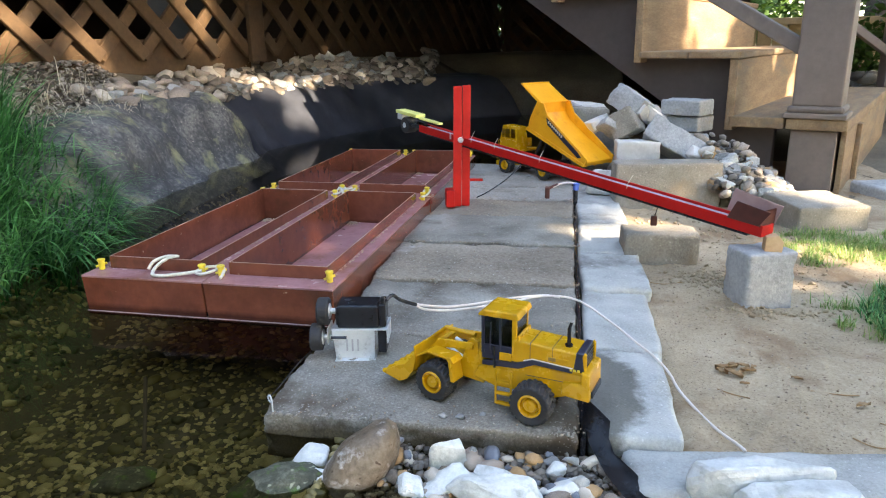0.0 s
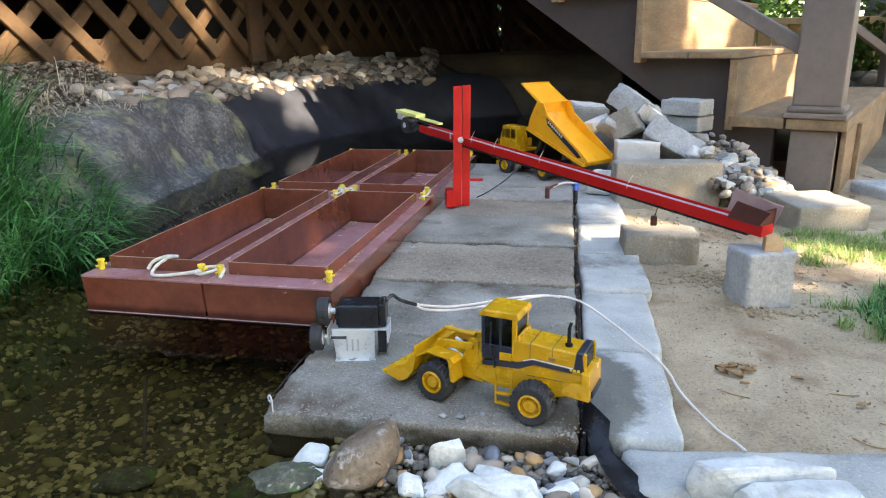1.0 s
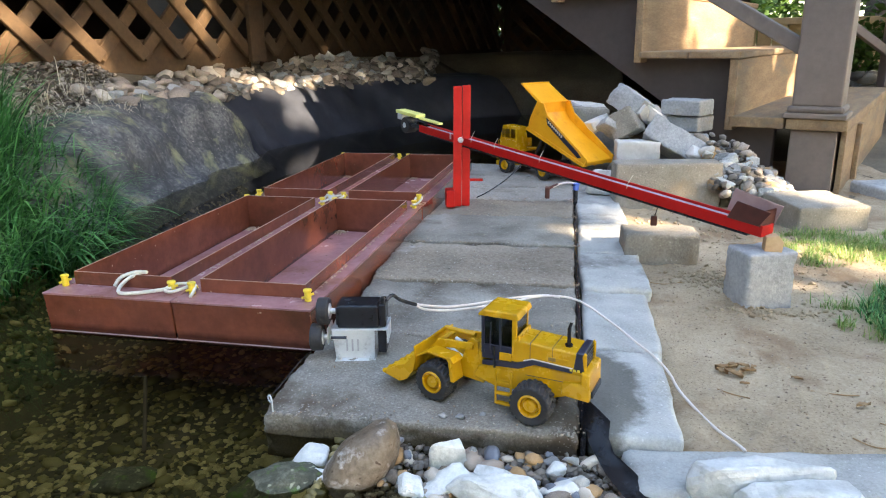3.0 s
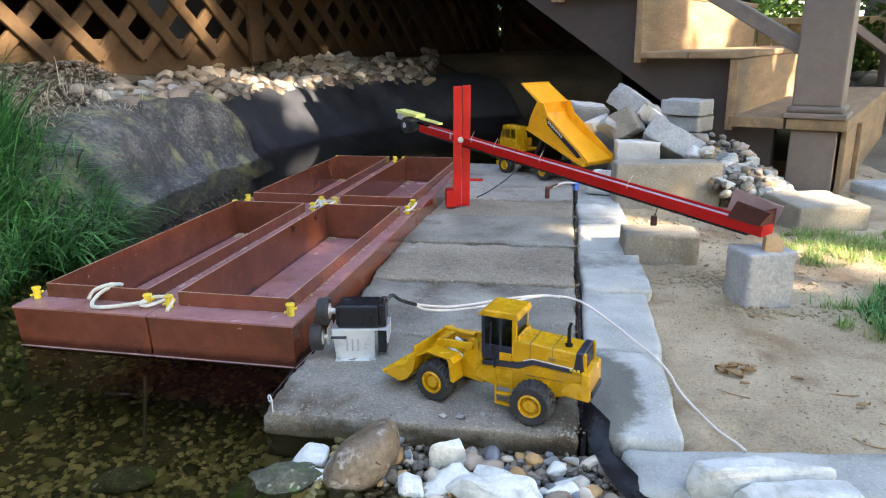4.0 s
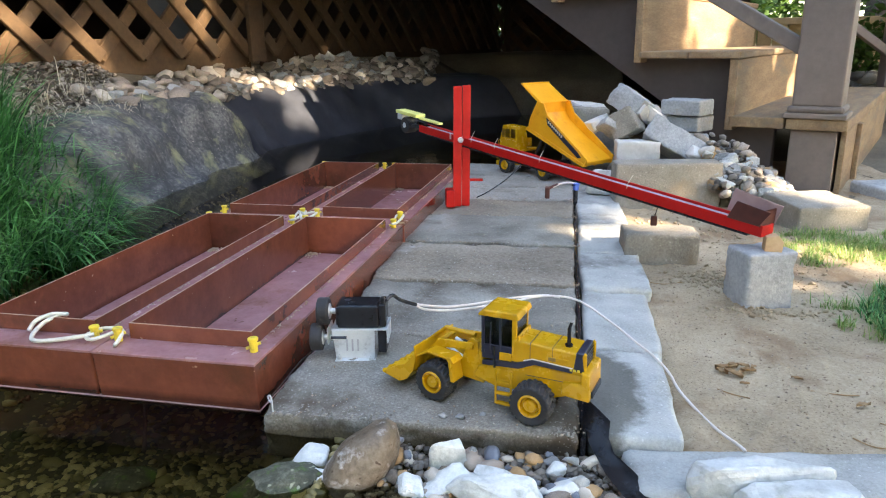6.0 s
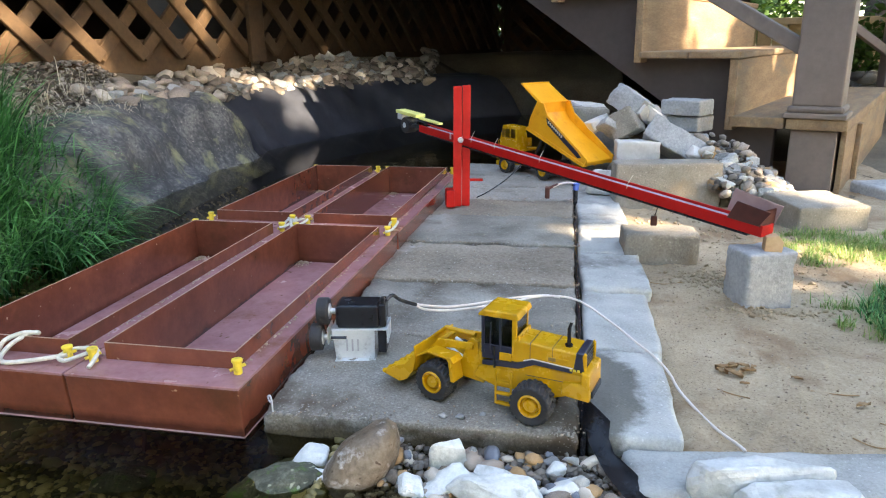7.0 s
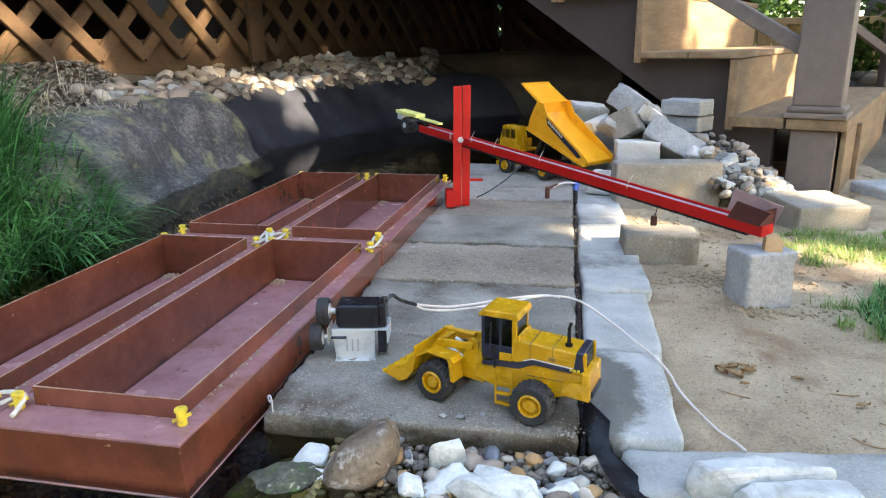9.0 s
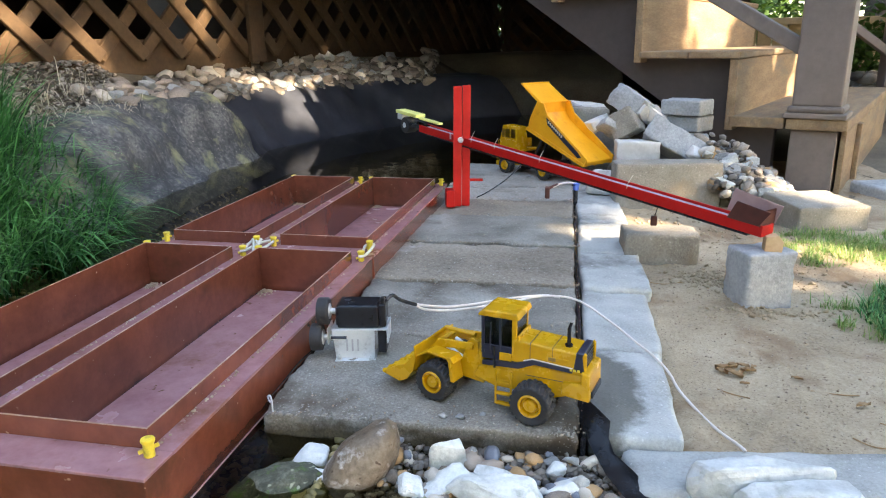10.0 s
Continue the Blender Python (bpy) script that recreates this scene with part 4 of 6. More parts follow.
# ---- conveyor ----
def conveyor():
    low, high = Vector((0.266, 0.960, 0.088)), Vector((-0.312, 1.566, 0.149))
    along = (low - high).normalized()
    side = along.cross(Vector((0, 0, 1))).normalized()
    up = side.cross(along)
    m = Matrix((along, -side, up)).transposed().to_4x4()
    m.translation = high
    L = (low - high).length
    ob = empty("conveyor", pose(0, 0, 0), "red painted model conveyor on an upright post", "conveyor")
    arm = part("boom", box((0, -0.0099, -0.0082), (L, 0.0099, -0.0045), 0.0006), red, ob, "long red channel boom", at=m)
    for s in (-1, 1):
        part("side_rail", box((0, s * 0.0115 - 0.0015, -0.0090), (L, s * 0.0115 + 0.0015, 0.0065), 0.0007), red, arm)
    part("belt", box((-0.055, -0.0095, 0.0005), (L - 0.03, 0.0095, 0.0028), 0.0006), belt, arm, "grey conveyor belt")
    part("under_strip", box((0.05, -0.0118, -0.0128), (L - 0.02, 0.0118, -0.0093), 0.0006), black, arm, "black strip along the boom's underside")
    part("clip", box((0.122, -0.0142, -0.004), (0.127, -0.0131, 0.0085), 0.0003), steel, arm)
    for x in (0.20, 0.275, 0.405, 0.61):
        part("tie", tube([(x, -0.0155, 0.004), (x + 0.002, -0.0165, 0.012), (x + 0.008, -0.014, 0.026)], 0.0006, 6), rope_mat, arm, "cut white cable tie end")
    head = part("head_drum", rod((-0.062, -0.013, -0.004), (-0.062, 0.013, -0.004), 0.0178, 28, bev=0.002), rubber, arm, "black head drum")
    b = rod((-0.062, -0.0145, -0.004), (-0.062, -0.0128, -0.004), 0.006, 8)
    part("drum_hub", b, steel, head)
    part("drum_arm", box((-0.068, -0.012, -0.004), (0.01, 0.012, 0.006), 0.001), black, arm)
    part("head_guard", box((-0.102, -0.013, 0.0190), (-0.014, 0.013, 0.0265), 0.0012), pale_yellow, arm, "pale yellow plastic guard strip")
    part("guard_tail", box((-0.014, -0.006, 0.0160), (0.066, 0.006, 0.0200), 0.0008), pale_yellow, arm, "pale yellow strip")
    part("guard_foot", box((-0.096, -0.012, 0.006), (-0.078, 0.012, 0.0190), 0.0008), steel, arm)
    # hopper at the low end
    hop = part("hopper", prism([(L - 0.052, 0.005), (L - 0.004, 0.005), (L + 0.010, 0.027), (L - 0.040, 0.031)], "y", -0.0150, -0.0135, 0.0004), dark_red, arm, "dark red hopper with a faded far plate")
    part("hopper_plate", prism([(L - 0.075, 0.005), (L - 0.002, 0.005), (L + 0.006, 0.030), (L - 0.068, 0.038)], "y", 0.0185, 0.0200, 0.0004), pink_plate, hop)
    part("hopper_back", box((L - 0.004, -0.0134, 0.004), (L - 0.0025, 0.0184, 0.026), 0.0003), dark_red, hop)
    part("end_plate", box((L - 0.0015, -0.0130, -0.0090), (L + 0.0008, 0.0130, 0.0060), 0.0005), red, arm)
    part("tail_drum", rod((L - 0.008, -0.0098, -0.002), (L - 0.008, 0.0098, -0.002), 0.006, 20), dark_red, arm)
    clip = part("hanging_clip", box((0.137, 1.121, 0.048), (0.147, 1.127, 0.064), 0.0016), dark_red, ob, "dark red clip hanging under the boom")
    part("clip_wire", tube([(0.143, 1.124, 0.063), (0.146, 1.124, 0.076), (0.146, 1.124, 0.088)], 0.0008, 6), black, clip)
    # upright post: a channel with foot and peg
    post = part("post", box((-0.003, -0.0155, 0.0), (0.003, 0.0155, 0.245), 0.0006), red, ob, "upright red channel post", at=pose(-0.2165, 1.452, 0, 0, 0.8, 14))
    part("post_flange", box((0.0045, -0.0120, 0.0), (0.0195, -0.0085, 0.2475), 0.0006), red, post)
    part("post_plate", box((0.0180, -0.0083, 0.0), (0.0212, 0.020, 0.247), 0.0006), red, post)
    part("post_face", box((-0.0145, -0.0165, 0.0), (0.0020, -0.0135, 0.246), 0.0006), red, post)
    part("pivot_bolt", rod((0.0, -0.0235, 0.139), (0.0, -0.0163, 0.139), 0.0058, 14, bev=0.001), steel, post)
    part("foot", box((-0.030, -0.028, 0.0), (-0.012, 0.004, 0.036), 0.0015), red, post, "red foot block")
    part("peg", box((0.020, -0.012, 0.052), (0.048, -0.006, 0.057), 0.0006), red, post)
    part("prop", prism([(0.254, 0.0), (0.276, 0.0), (0.277, 0.016), (0.270, 0.024), (0.255, 0.022)], "y", -0.008, 0.008, 0.0006), tan_wood, ob, "bare wooden wedge", at=pose(0.009, 0.958, 0.058))
    return ob


conveyor()
b = tube([(-0.185, 1.50, 0.006), (-0.165, 1.53, 0.012), (-0.13, 1.58, 0.030), (-0.10, 1.62, 0.055), (-0.08, 1.63, 0.075)], 0.0014, 6)
thing("conveyor_wire", b, black, pose(0, 0, 0), "thin dark wire from the post to the boom", "cable", smooth=True)
b = tube([(0.026, 1.492, -0.004), (0.026, 1.492, 0.02), (0.0262, 1.492, 0.037)], 0.0045, 10)
tap = thing("cable_stub", b, black, pose(0, 0, 0), "black stub with blue tape and a red plug beside the edging", "cable stub", smooth=True)
part("tape", rod((0.0262, 1.492, 0.028), (0.0265, 1.492, 0.043), 0.0062, 12, bev=0.001), surf("blue_tape", [(0.05, 0.10, 0.42), (0.07, 0.14, 0.5), (0.09, 0.17, 0.55)], 40, 0.4, 0.05), tap, "blue insulating tape")
part("stub_wire", tube([(0.026, 1.492, 0.041), (0.012, 1.49, 0.044), (-0.006, 1.485, 0.042), (-0.022, 1.48, 0.036)], 0.0022, 8), white_wire, tap, "white wire", smooth=True)
part("plug", box((-0.038, 1.472, 0.012), (-0.028, 1.488, 0.036), 0.002), dark_red, tap, "red plug")
part("plug_arm", tube([(-0.030, 1.48, 0.032), (-0.025, 1.48, 0.036), (-0.012, 1.484, 0.041)], 0.003, 8), dark_red, tap)


# ---- toy dump truck, body tipped up ----
def dump_truck():
    ob = empty("dump_truck", pose(-0.124, 1.868, 0.0, 0, 0, 138), "yellow toy dump truck with its dump body tipped up", "toy truck")
    part("chassis", box((-0.205, -0.018, 0.020), (0.025, 0.018, 0.038), 0.002), yellow, ob)
    for x in (0.0, -0.135):
        for s in (1, -1):
            wheel("wheel", 0.0215, 0.020, 0.012, ob, pose(x, s * 0.036, 0.0215), s, yellow, 18)
    cab = part("cab", prism([(-0.042, 0.062), (-0.042, 0.094), (-0.036, 0.122), (0.012, 0.124), (0.022, 0.092), (0.026, 0.062)], "y", 0.004, 0.040, 0.002), yellow, ob, "yellow cab with dark windows")
    for x0, x1 in ((-0.034, -0.018), (-0.014, 0.002), (0.005, 0.014)):
        part("window_pane", box((x0, 0.0395, 0.093), (x1, 0.0408, 0.115), 0.0005), cab_glass, cab)
    part("windscreen", prism([(0.0235, 0.093), (0.0150, 0.117), (0.0160, 0.1175), (0.0245, 0.0935)], "y", 0.008, 0.036), cab_glass, cab)
    part("front_deck", box((-0.045, -0.042, 0.058), (0.030, 0.042, 0.064), 0.0015), yellow, ob)
    part("engine_hood", box((-0.020, -0.036, 0.064), (0.030, 0.002, 0.088), 0.003), yellow, ob)
    part("grille", box((0.026, -0.034, 0.034), (0.032, 0.034, 0.060), 0.002), yellow, ob)
    part("bumper", box((0.026, -0.042, 0.018), (0.036, 0.042, 0.030), 0.002), yellow, ob)
    for z in (0.036, 0.046, 0.056):
        part("step_rail", box((0.026, 0.038, z), (0.032, 0.044, z + 0.002)), yellow, ob)
    part("hand_rail", tube([(0.020, 0.042, 0.064), (0.021, 0.043, 0.086), (-0.04, 0.043, 0.086), (-0.04, 0.042, 0.064)], 0.0009, 6), yellow, ob)
    for s in (1, -1):
        b = rod((-0.070, s * 0.012, 0.036), (-0.105, s * 0.012, 0.098), 0.0042, 12)
        part("hoist_ram", b, black, ob, "black hoist ram")
    # dump body in its tipped place, side profile in the truck's plane
    Wd = 0.047
    body = part("dump_body", prism([(-0.092, 0.120), (-0.270, 0.050), (-0.274, 0.060), (-0.185, 0.112), (-0.140, 0.142), (-0.124, 0.164), (-0.108, 0.164)], "y", -Wd, Wd, 0.0012), yellow_dump, ob, "amber tipped dump body with cab shield")
    for s in (1, -1):
        b = prism([(-0.086, 0.120), (-0.272, 0.049), (-0.279, 0.068), (-0.152, 0.160), (-0.138, 0.187), (-0.118, 0.192), (-0.094, 0.150)], "y", s * Wd - 0.002, s * Wd + 0.002, 0.001)
        part("side_wall", b, yellow_dump, body)
        b = prism([(-0.149, 0.155), (-0.252, 0.081), (-0.262, 0.070), (-0.250, 0.069), (-0.154, 0.137)], "y", s * (Wd + 0.0021) - 0.0008, s * (Wd + 0.0021) + 0.0008, 0.0002)
        part("side_recess", b, navy, body, "dark side panel with pale lettering")
        b = bmesh.new()
        for i in range(8):
            u = i / 8
            x, z = -0.157 - 0.048 * u, 0.1435 - 0.034 * u
            box((x - 0.0032, s * (Wd + 0.0032) - 0.0003, z - 0.0026), (x + 0.0012, s * (Wd + 0.0032) + 0.0003, z + 0.0026), bm=b)
        part("lettering_bars", b, white_wire, body, "pale lettering reduced to bars")
        b = prism([(-0.082, 0.121), (-0.270, 0.049), (-0.270, 0.057), (-0.086, 0.129)], "y", s * (Wd + 0.0035) - 0.0015, s * (Wd + 0.0035) + 0.0015, 0.0006)
        part("lower_rail", b, yellow_dump, body)
    part("headboard", prism([(-0.122, 0.138), (-0.128, 0.190), (-0.118, 0.194), (-0.106, 0.142)], "y", -Wd + 0.002, Wd - 0.002, 0.0008), yellow_dump, body)
    part("cab_shield", prism([(-0.132, 0.187), (-0.064, 0.230), (-0.060, 0.227), (-0.118, 0.187)], "y", -Wd + 0.001, Wd - 0.001, 0.001), yellow_dump, body)
    part("shield_lip", box((-0.066, -Wd, 0.227), (-0.059, Wd, 0.232), 0.001), yellow_dump, body)
    for y in (-0.028, 0, 0.028):
        part("floor_rib", prism([(-0.262, 0.047), (-0.102, 0.112), (-0.100, 0.116), (-0.262, 0.052)], "y", y - 0.003, y + 0.003), yellow_dump, body)
    return ob


dump_truck()

# ---- concrete blocks ----
def block(x, y, z, dx, dy, dz, rz, label, mat=block_stone, rx=0, ry=0, seed=1, r=0.0032, rough=0.0026):
    return thing("concrete_block", worn(dx, dy, dz, r, rough, seed), mat, pose(x, y, z, rx, ry, rz), label, "block", "loose concrete blocks", smooth=True)


block(0.264, 0.966, -0.022, 0.070, 0.054, 0.083, 20, "grey concrete block under the conveyor hopper", grey_rock, seed=2, r=0.0035)
block(0.156, 1.160, -0.041, 0.116, 0.070, 0.074, 3, "tan-stained concrete block half sunk in the sand", seed=3)
block(0.214, 1.555, -0.03, 0.222, 0.060, 0.112, 8, "upright weathered grey concrete slab block", seed=4, r=0.0045)
block(0.480, 1.447, -0.03, 0.134, 0.150, 0.060, 12, "broad grey concrete block on the grass edge", seed=5)
block(0.284, 1.79, 0.157, 0.100, 0.076, 0.036, -34, "grey paver lying in a stack of two", grey_rock, seed=6)
block(0.288, 1.80, 0.119, 0.098, 0.076, 0.0365, -37, "grey paver under another paver", grey_rock, seed=7)
block(0.205, 0.546, -0.065, 0.29, 0.070, 0.054, 6.5, "bluish grey kerb block across the sand's end", concrete_pale, seed=8, r=0.008, rough=0.004)
block(0.485, 0.579, -0.065, 0.26, 0.070, 0.053, 6.5, "bluish grey kerb block ending the sand", concrete_pale, seed=9, r=0.008, rough=0.004)


def stone(m, bm, mat, label, group="", category="stone", smooth=False):
    return thing("stone", bm, mat, m, label, category, group, smooth=smooth)


# broken stones piled behind the truck
PILE = "broken stones piled behind the truck"
for x, y, z, s, rot, mat, seed, words in (
        (0.055, 1.94, 0.150, (0.062, 0.04, 0.026), (4, 6, 10), pale_rock, 3, "flat pale broken stone"),
        (0.205, 1.78, 0.150, (0.045, 0.034, 0.022), (5, 30, 12), pale_rock, 14, "pale flat broken stone"),
        (0.075, 1.78, 0.135, (0.035, 0.03, 0.02), (8, -14, 15), pale_rock, 21, "pale rough broken stone"),
        (0.175, 1.76, 0.165, (0.030, 0.024, 0.018), (20, 40, 60), pale_rock, 23, "small pale broken stone"),
        (0.085, 1.60, 0.026, (0.035, 0.030, 0.030), (0, 5, 0), pale_rock, 28, "rounded white broken stone"),
        (0.150, 1.80, 0.045, (0.060, 0.05, 0.050), (0, 0, 20), grey_rock, 31, "grey broken stone low in the pile"),
        (0.215, 1.78, 0.045, (0.085, 0.05, 0.050), (0, 0, -10), grey_rock, 33, "broad grey stone low in the pile"),
        (0.08, 1.88, 0.055, (0.10, 0.06, 0.075), (0, 0, 5), grey_rock, 35, "broad grey stone at the pile's back"),
        (0.290, 1.84, 0.045, (0.08, 0.06, 0.062), (0, 0, 0), grey_rock, 37, "grey stone under the pavers"),
        (0.305, 1.66, 0.070, (0.035, 0.026, 0.018), (10, 40, 10), pale_rock, 39, "pale broken stone at the pile's edge"),
        (0.445, 1.60, 0.010, (0.020, 0.022, 0.040), (0, 5, 12), pale_rock, 41, "upright pale broken stone")):
    stone(pose(x, y, z, *rot), shard(*s, seed, 16), mat, words, PILE)

# broken pavers thrown on the pile
for x, y, z, s, rot, mat, seed, words in (
        (0.137, 1.78, 0.160, (0.085, 0.066, 0.056), (-18, 28, -38), grey_rock, 61, "blue-grey broken block tipped on its corner"),
        (0.152, 1.735, 0.112, (0.066, 0.050, 0.062), (-12, -30, -22), block_stone, 62, "broken block with a tan face"),
        (0.108, 1.74, 0.118, (0.070, 0.046, 0.020), (-30, 33, 12), grey_rock, 63, "thin dark grey broken paver"),
        (0.246, 1.70, 0.070, (0.165, 0.070, 0.056), (-28, 29, -16), grey_rock, 64, "long grey paver sliding down the pile"),
        (0.226, 1.80, 0.125, (0.090, 0.050, 0.030), (-20, 34, 10), pale_rock, 65, "pale broken paver leaning on the pile"),
        (0.166, 1.70, 0.050, (0.098, 0.056, 0.056), (0, 0, 3), pale_rock, 66, "flat white block behind the upright slab"),
        (0.050, 1.90, 0.125, (0.110, 0.060, 0.040), (0, 3, 6), block_stone, 67, "pale slab block behind the truck")):
    thing("concrete_block", worn(*s, 0.003, 0.005, seed, 9), mat, pose(x, y, z, *rot), words, "block", "broken pavers on the pile", smooth=True)


def rubble(name, n, place, size, mat, seed, label, sub=1):
    """Countless small stones as one mesh."""
    q = random.Random(seed)
    kinds = []
    for k in range(5):
        b = pebble(1.25, 0.9, 0.7, 90 + k, 0.45, sub)
        b.verts.ensure_lookup_table()
        kinds.append(([v.co.copy() for v in b.verts], [[v.index for v in f.verts] for f in b.faces]))
        b.free()
    verts, faces = [], []
    for _ in range(n):
        p, r = Vector(place(q)), size(q)
        bv, bf = q.choice(kinds)
        m = Euler((q.uniform(-0.6, 0.6), q.uniform(-0.6, 0.6), q.uniform(0, 6.3))).to_matrix()
        k = len(verts)
        verts += [p + m @ (v * r) for v in bv]
        faces += [[i + k for i in f] for f in bf]
    me = bpy.data.meshes.new(name)
    me.from_pydata(verts, [], faces)
    me.materials.append(mat)
    me.polygons.foreach_set("use_smooth", [True] * len(me.polygons))
    return tagged(new(name, me), label, "gravel", kind="stuff")


# pebble heap between the pile and the stair
HEAP = "pebbles heaped by the stair"
heap_meshes = {}
for mat in (river, cream, slate, ochre, white_rock, grey_rock):
    for k in range(3):
        angular = mat in (white_rock, grey_rock)
        heap_meshes[(mat.name, k)] = mesh("pebble", shard(1.3, 0.9, 0.8, 10 + k + 3 * len(heap_meshes), 12, 0.1) if angular else pebble(1.3, 0.92, 0.68, 10 + k + 3 * len(heap_meshes), 0.45), mat, not angular)


def scatter(name, n, place, size, mats, label, group, seed):
    """Loose stones that share a few meshes; place(q) gives x, y, z of each."""
    q = random.Random(seed)
    for _ in range(n):
        p = place(q)
        r = size(q, p)
        mat = q.choice(mats)
        ob = new(name, heap_meshes[(mat.name, q.randrange(3))])
        ob.matrix_basis = pose(*p, q.uniform(-35, 35), q.uniform(-35, 35), q.uniform(0, 360)) @ Matrix.Diagonal((r, r, r, 1))
        tagged(ob, label[mat.name], "pebble", group)


WORDS = {"river_stone": "rounded grey-brown river stone", "cream_pebble": "smooth cream and tan pebble", "slate_pebble": "smooth blue-grey slate pebble", "ochre_pebble": "smooth ochre orange pebble",
         "white_quartz": "rough white quartz stone", "grey_broken_stone": "grey angular rough stone"}


def heap_place(q):
    u, v = q.random(), q.random()
    x, y = 0.305 + 0.18 * u, 1.50 + 0.24 * v
    top = 0.135 * (1 - smoothstep((x - 0.33) / 0.22)) * (0.35 + 0.65 * v) + 0.014
    return x, y, -0.02 + top * q.uniform(0.55, 1.0)


scatter("heap_stone", 190, heap_place, lambda q, p: q.uniform(0.008, 0.019), [river, cream, river, grey_rock, cream, grey_rock, ochre, white_rock, white_rock], WORDS, HEAP, 5)
rubble("heap_gravel", 500, heap_place, lambda q: q.uniform(0.004, 0.010), stone_mix, 47, "small mixed stones in the heap", 2)
thing("heap_core", pebble(0.10, 0.11, 0.06, 4, 0.1), soil, pose(0.36, 1.64, -0.02), "soil under the heaped pebbles", "soil", kind="structure")


# ---- gravel and rocks before the dock ----
thing("gravel_bed", sheet([-0.215 + 0.012 * i for i in range(32)], [0.30 + 0.012 * i for i in range(24)],
      lambda x, y: -0.052 + 0.020 * smoothstep((x + 0.21) / 0.08) + 0.008 * smoothstep((y - 0.47) / 0.08) + 0.006 * noise.noise(Vector((x * 30, y * 30, 0))) - 0.05 * smoothstep((-0.165 - x) / 0.05)), mud, pose(0, 0, 0),
      "dark damp grit between the pebbles", "gravel", kind="structure", smooth=True)


def gravel_place(q):
    x, y = q.uniform(-0.165, 0.075), q.uniform(0.43, 0.552)
    if x > 0.03:
        y = min(y, 0.545 - (x - 0.03) * 0.9)
    return x, y, -0.043 + 0.012 * smoothstep((x + 0.21) / 0.08) + 0.008 * smoothstep((y - 0.47) / 0.08) + q.uniform(0, 0.010)


scatter("pebble", 298, gravel_place, lambda q, p: q.choice((0.0035, 0.0045, 0.0055, 0.0065, 0.0085)) * q.uniform(0.85, 1.2), [river, cream, slate, river, ochre, ochre, river, grey_rock, slate, cream, white_rock],
        WORDS, "gravel before the dock", 8)


rubble("fine_gravel", 2600, lambda q: (lambda p: (p[0], p[1], p[2] - 0.003))(gravel_place(q)), lambda q: q.uniform(0.0016, 0.0052), stone_mix, 12, "fine mixed gravel between the rocks")
FRONT = "rocks before the dock"
stone(pose(-0.163, 0.508, -0.016, 18, -50, 25), pebble(0.044, 0.025, 0.026, 3, 0.16, 3), brown_rock, "large smooth brown cobble with pale blotches", FRONT, smooth=True)
for x, y, z, s, rot, seed, words, mat in (
        (-0.213, 0.522, -0.024, (0.015, 0.012, 0.012), (10, 10, 10), 51, "greenish white quartz rock at the water", white_rock),
        (-0.198, 0.500, -0.032, (0.012, 0.011, 0.012), (0, 10, 50), 52, "white rounded quartz rock", white_rock),
        (-0.090, 0.524, -0.014, (0.016, 0.008, 0.022), (10, 0, 12), 53, "pointed white quartz rock", white_rock),
        (-0.088, 0.496, -0.022, (0.022, 0.012, 0.009), (10, -25, 30), 54, "long white quartz splinter", white_rock),
        (-0.046, 0.492, -0.018, (0.036, 0.018, 0.018), (8, 8, -8), 55, "broad white quartz rock", white_rock),
        (-0.042, 0.508, -0.016, (0.022, 0.009, 0.007), (10, 5, -5), 56, "flat white quartz rock", white_rock),
        (0.008, 0.507, -0.020, (0.020, 0.009, 0.007), (0, -8, 12), 57, "slim white quartz rock", white_rock),
        (0.000, 0.528, -0.018, (0.010, 0.006, 0.006), (0, -30, 25), 58, "small white quartz chip", white_rock),
        (-0.116, 0.492, -0.024, (0.013, 0.010, 0.010), (0, 10, 0), 59, "greyish white quartz rock", white_rock),
        (-0.06, 0.468, -0.030, (0.026, 0.012, 0.008), (0, 4, 6), 60, "flat white quartz rock low in the gravel", white_rock),
        (0.158, 0.512, 0.000, (0.050, 0.018, 0.020), (5, 4, 6), 61, "large white quartz rock on the kerb", white_rock),
        (0.178, 0.490, -0.006, (0.046, 0.018, 0.020), (0, -4, -4), 62, "large white quartz rock leaning on the kerb", white_rock),
        (0.095, 0.468, -0.022, (0.032, 0.012, 0.009), (0, 2, -4), 63, "flat pale quartz rock", pale_rock),
        (-0.232, 0.492, -0.034, (0.042, 0.030, 0.018), (4, -6, 30), 64, "mossy dark stone at the waterline", mossy),
        (-0.222, 0.440, -0.043, (0.030, 0.022, 0.014), (6, 4, -20), 65, "mossy stone in the shallow water", mossy)):
    b = pebble(*s, seed, 0.32, 4) if mat is mossy else shard(*(1.12 * k for k in s), seed, 18, 0.17 if mat is white_rock else 0.28)
    stone(pose(x, y, z, *rot), b, mat, words, FRONT, smooth=mat is mossy)

# torn liner flap beside the dock's end
b = bmesh.new()
fl = [((0.025, 0.608, 0.006), (0.034, 0.605, 0.006)), ((0.024, 0.570, 0.005), (0.048, 0.578, 0.005)), ((0.029, 0.550, -0.002), (0.046, 0.561, -0.002)), ((0.033, 0.547, -0.008), (0.050, 0.547, -0.008)), ((0.042, 0.519, -0.011), (0.065, 0.527, -0.011)), ((0.054, 0.499, -0.015), (0.077, 0.509, -0.015)), ((0.065, 0.484, -0.018), (0.088, 0.496, -0.018))]
pairs = [(b.verts.new(p), b.verts.new(Vector(p).lerp(Vector(q), 0.5) + Vector((0, 0, 0.003))), b.verts.new(q)) for p, q in fl]
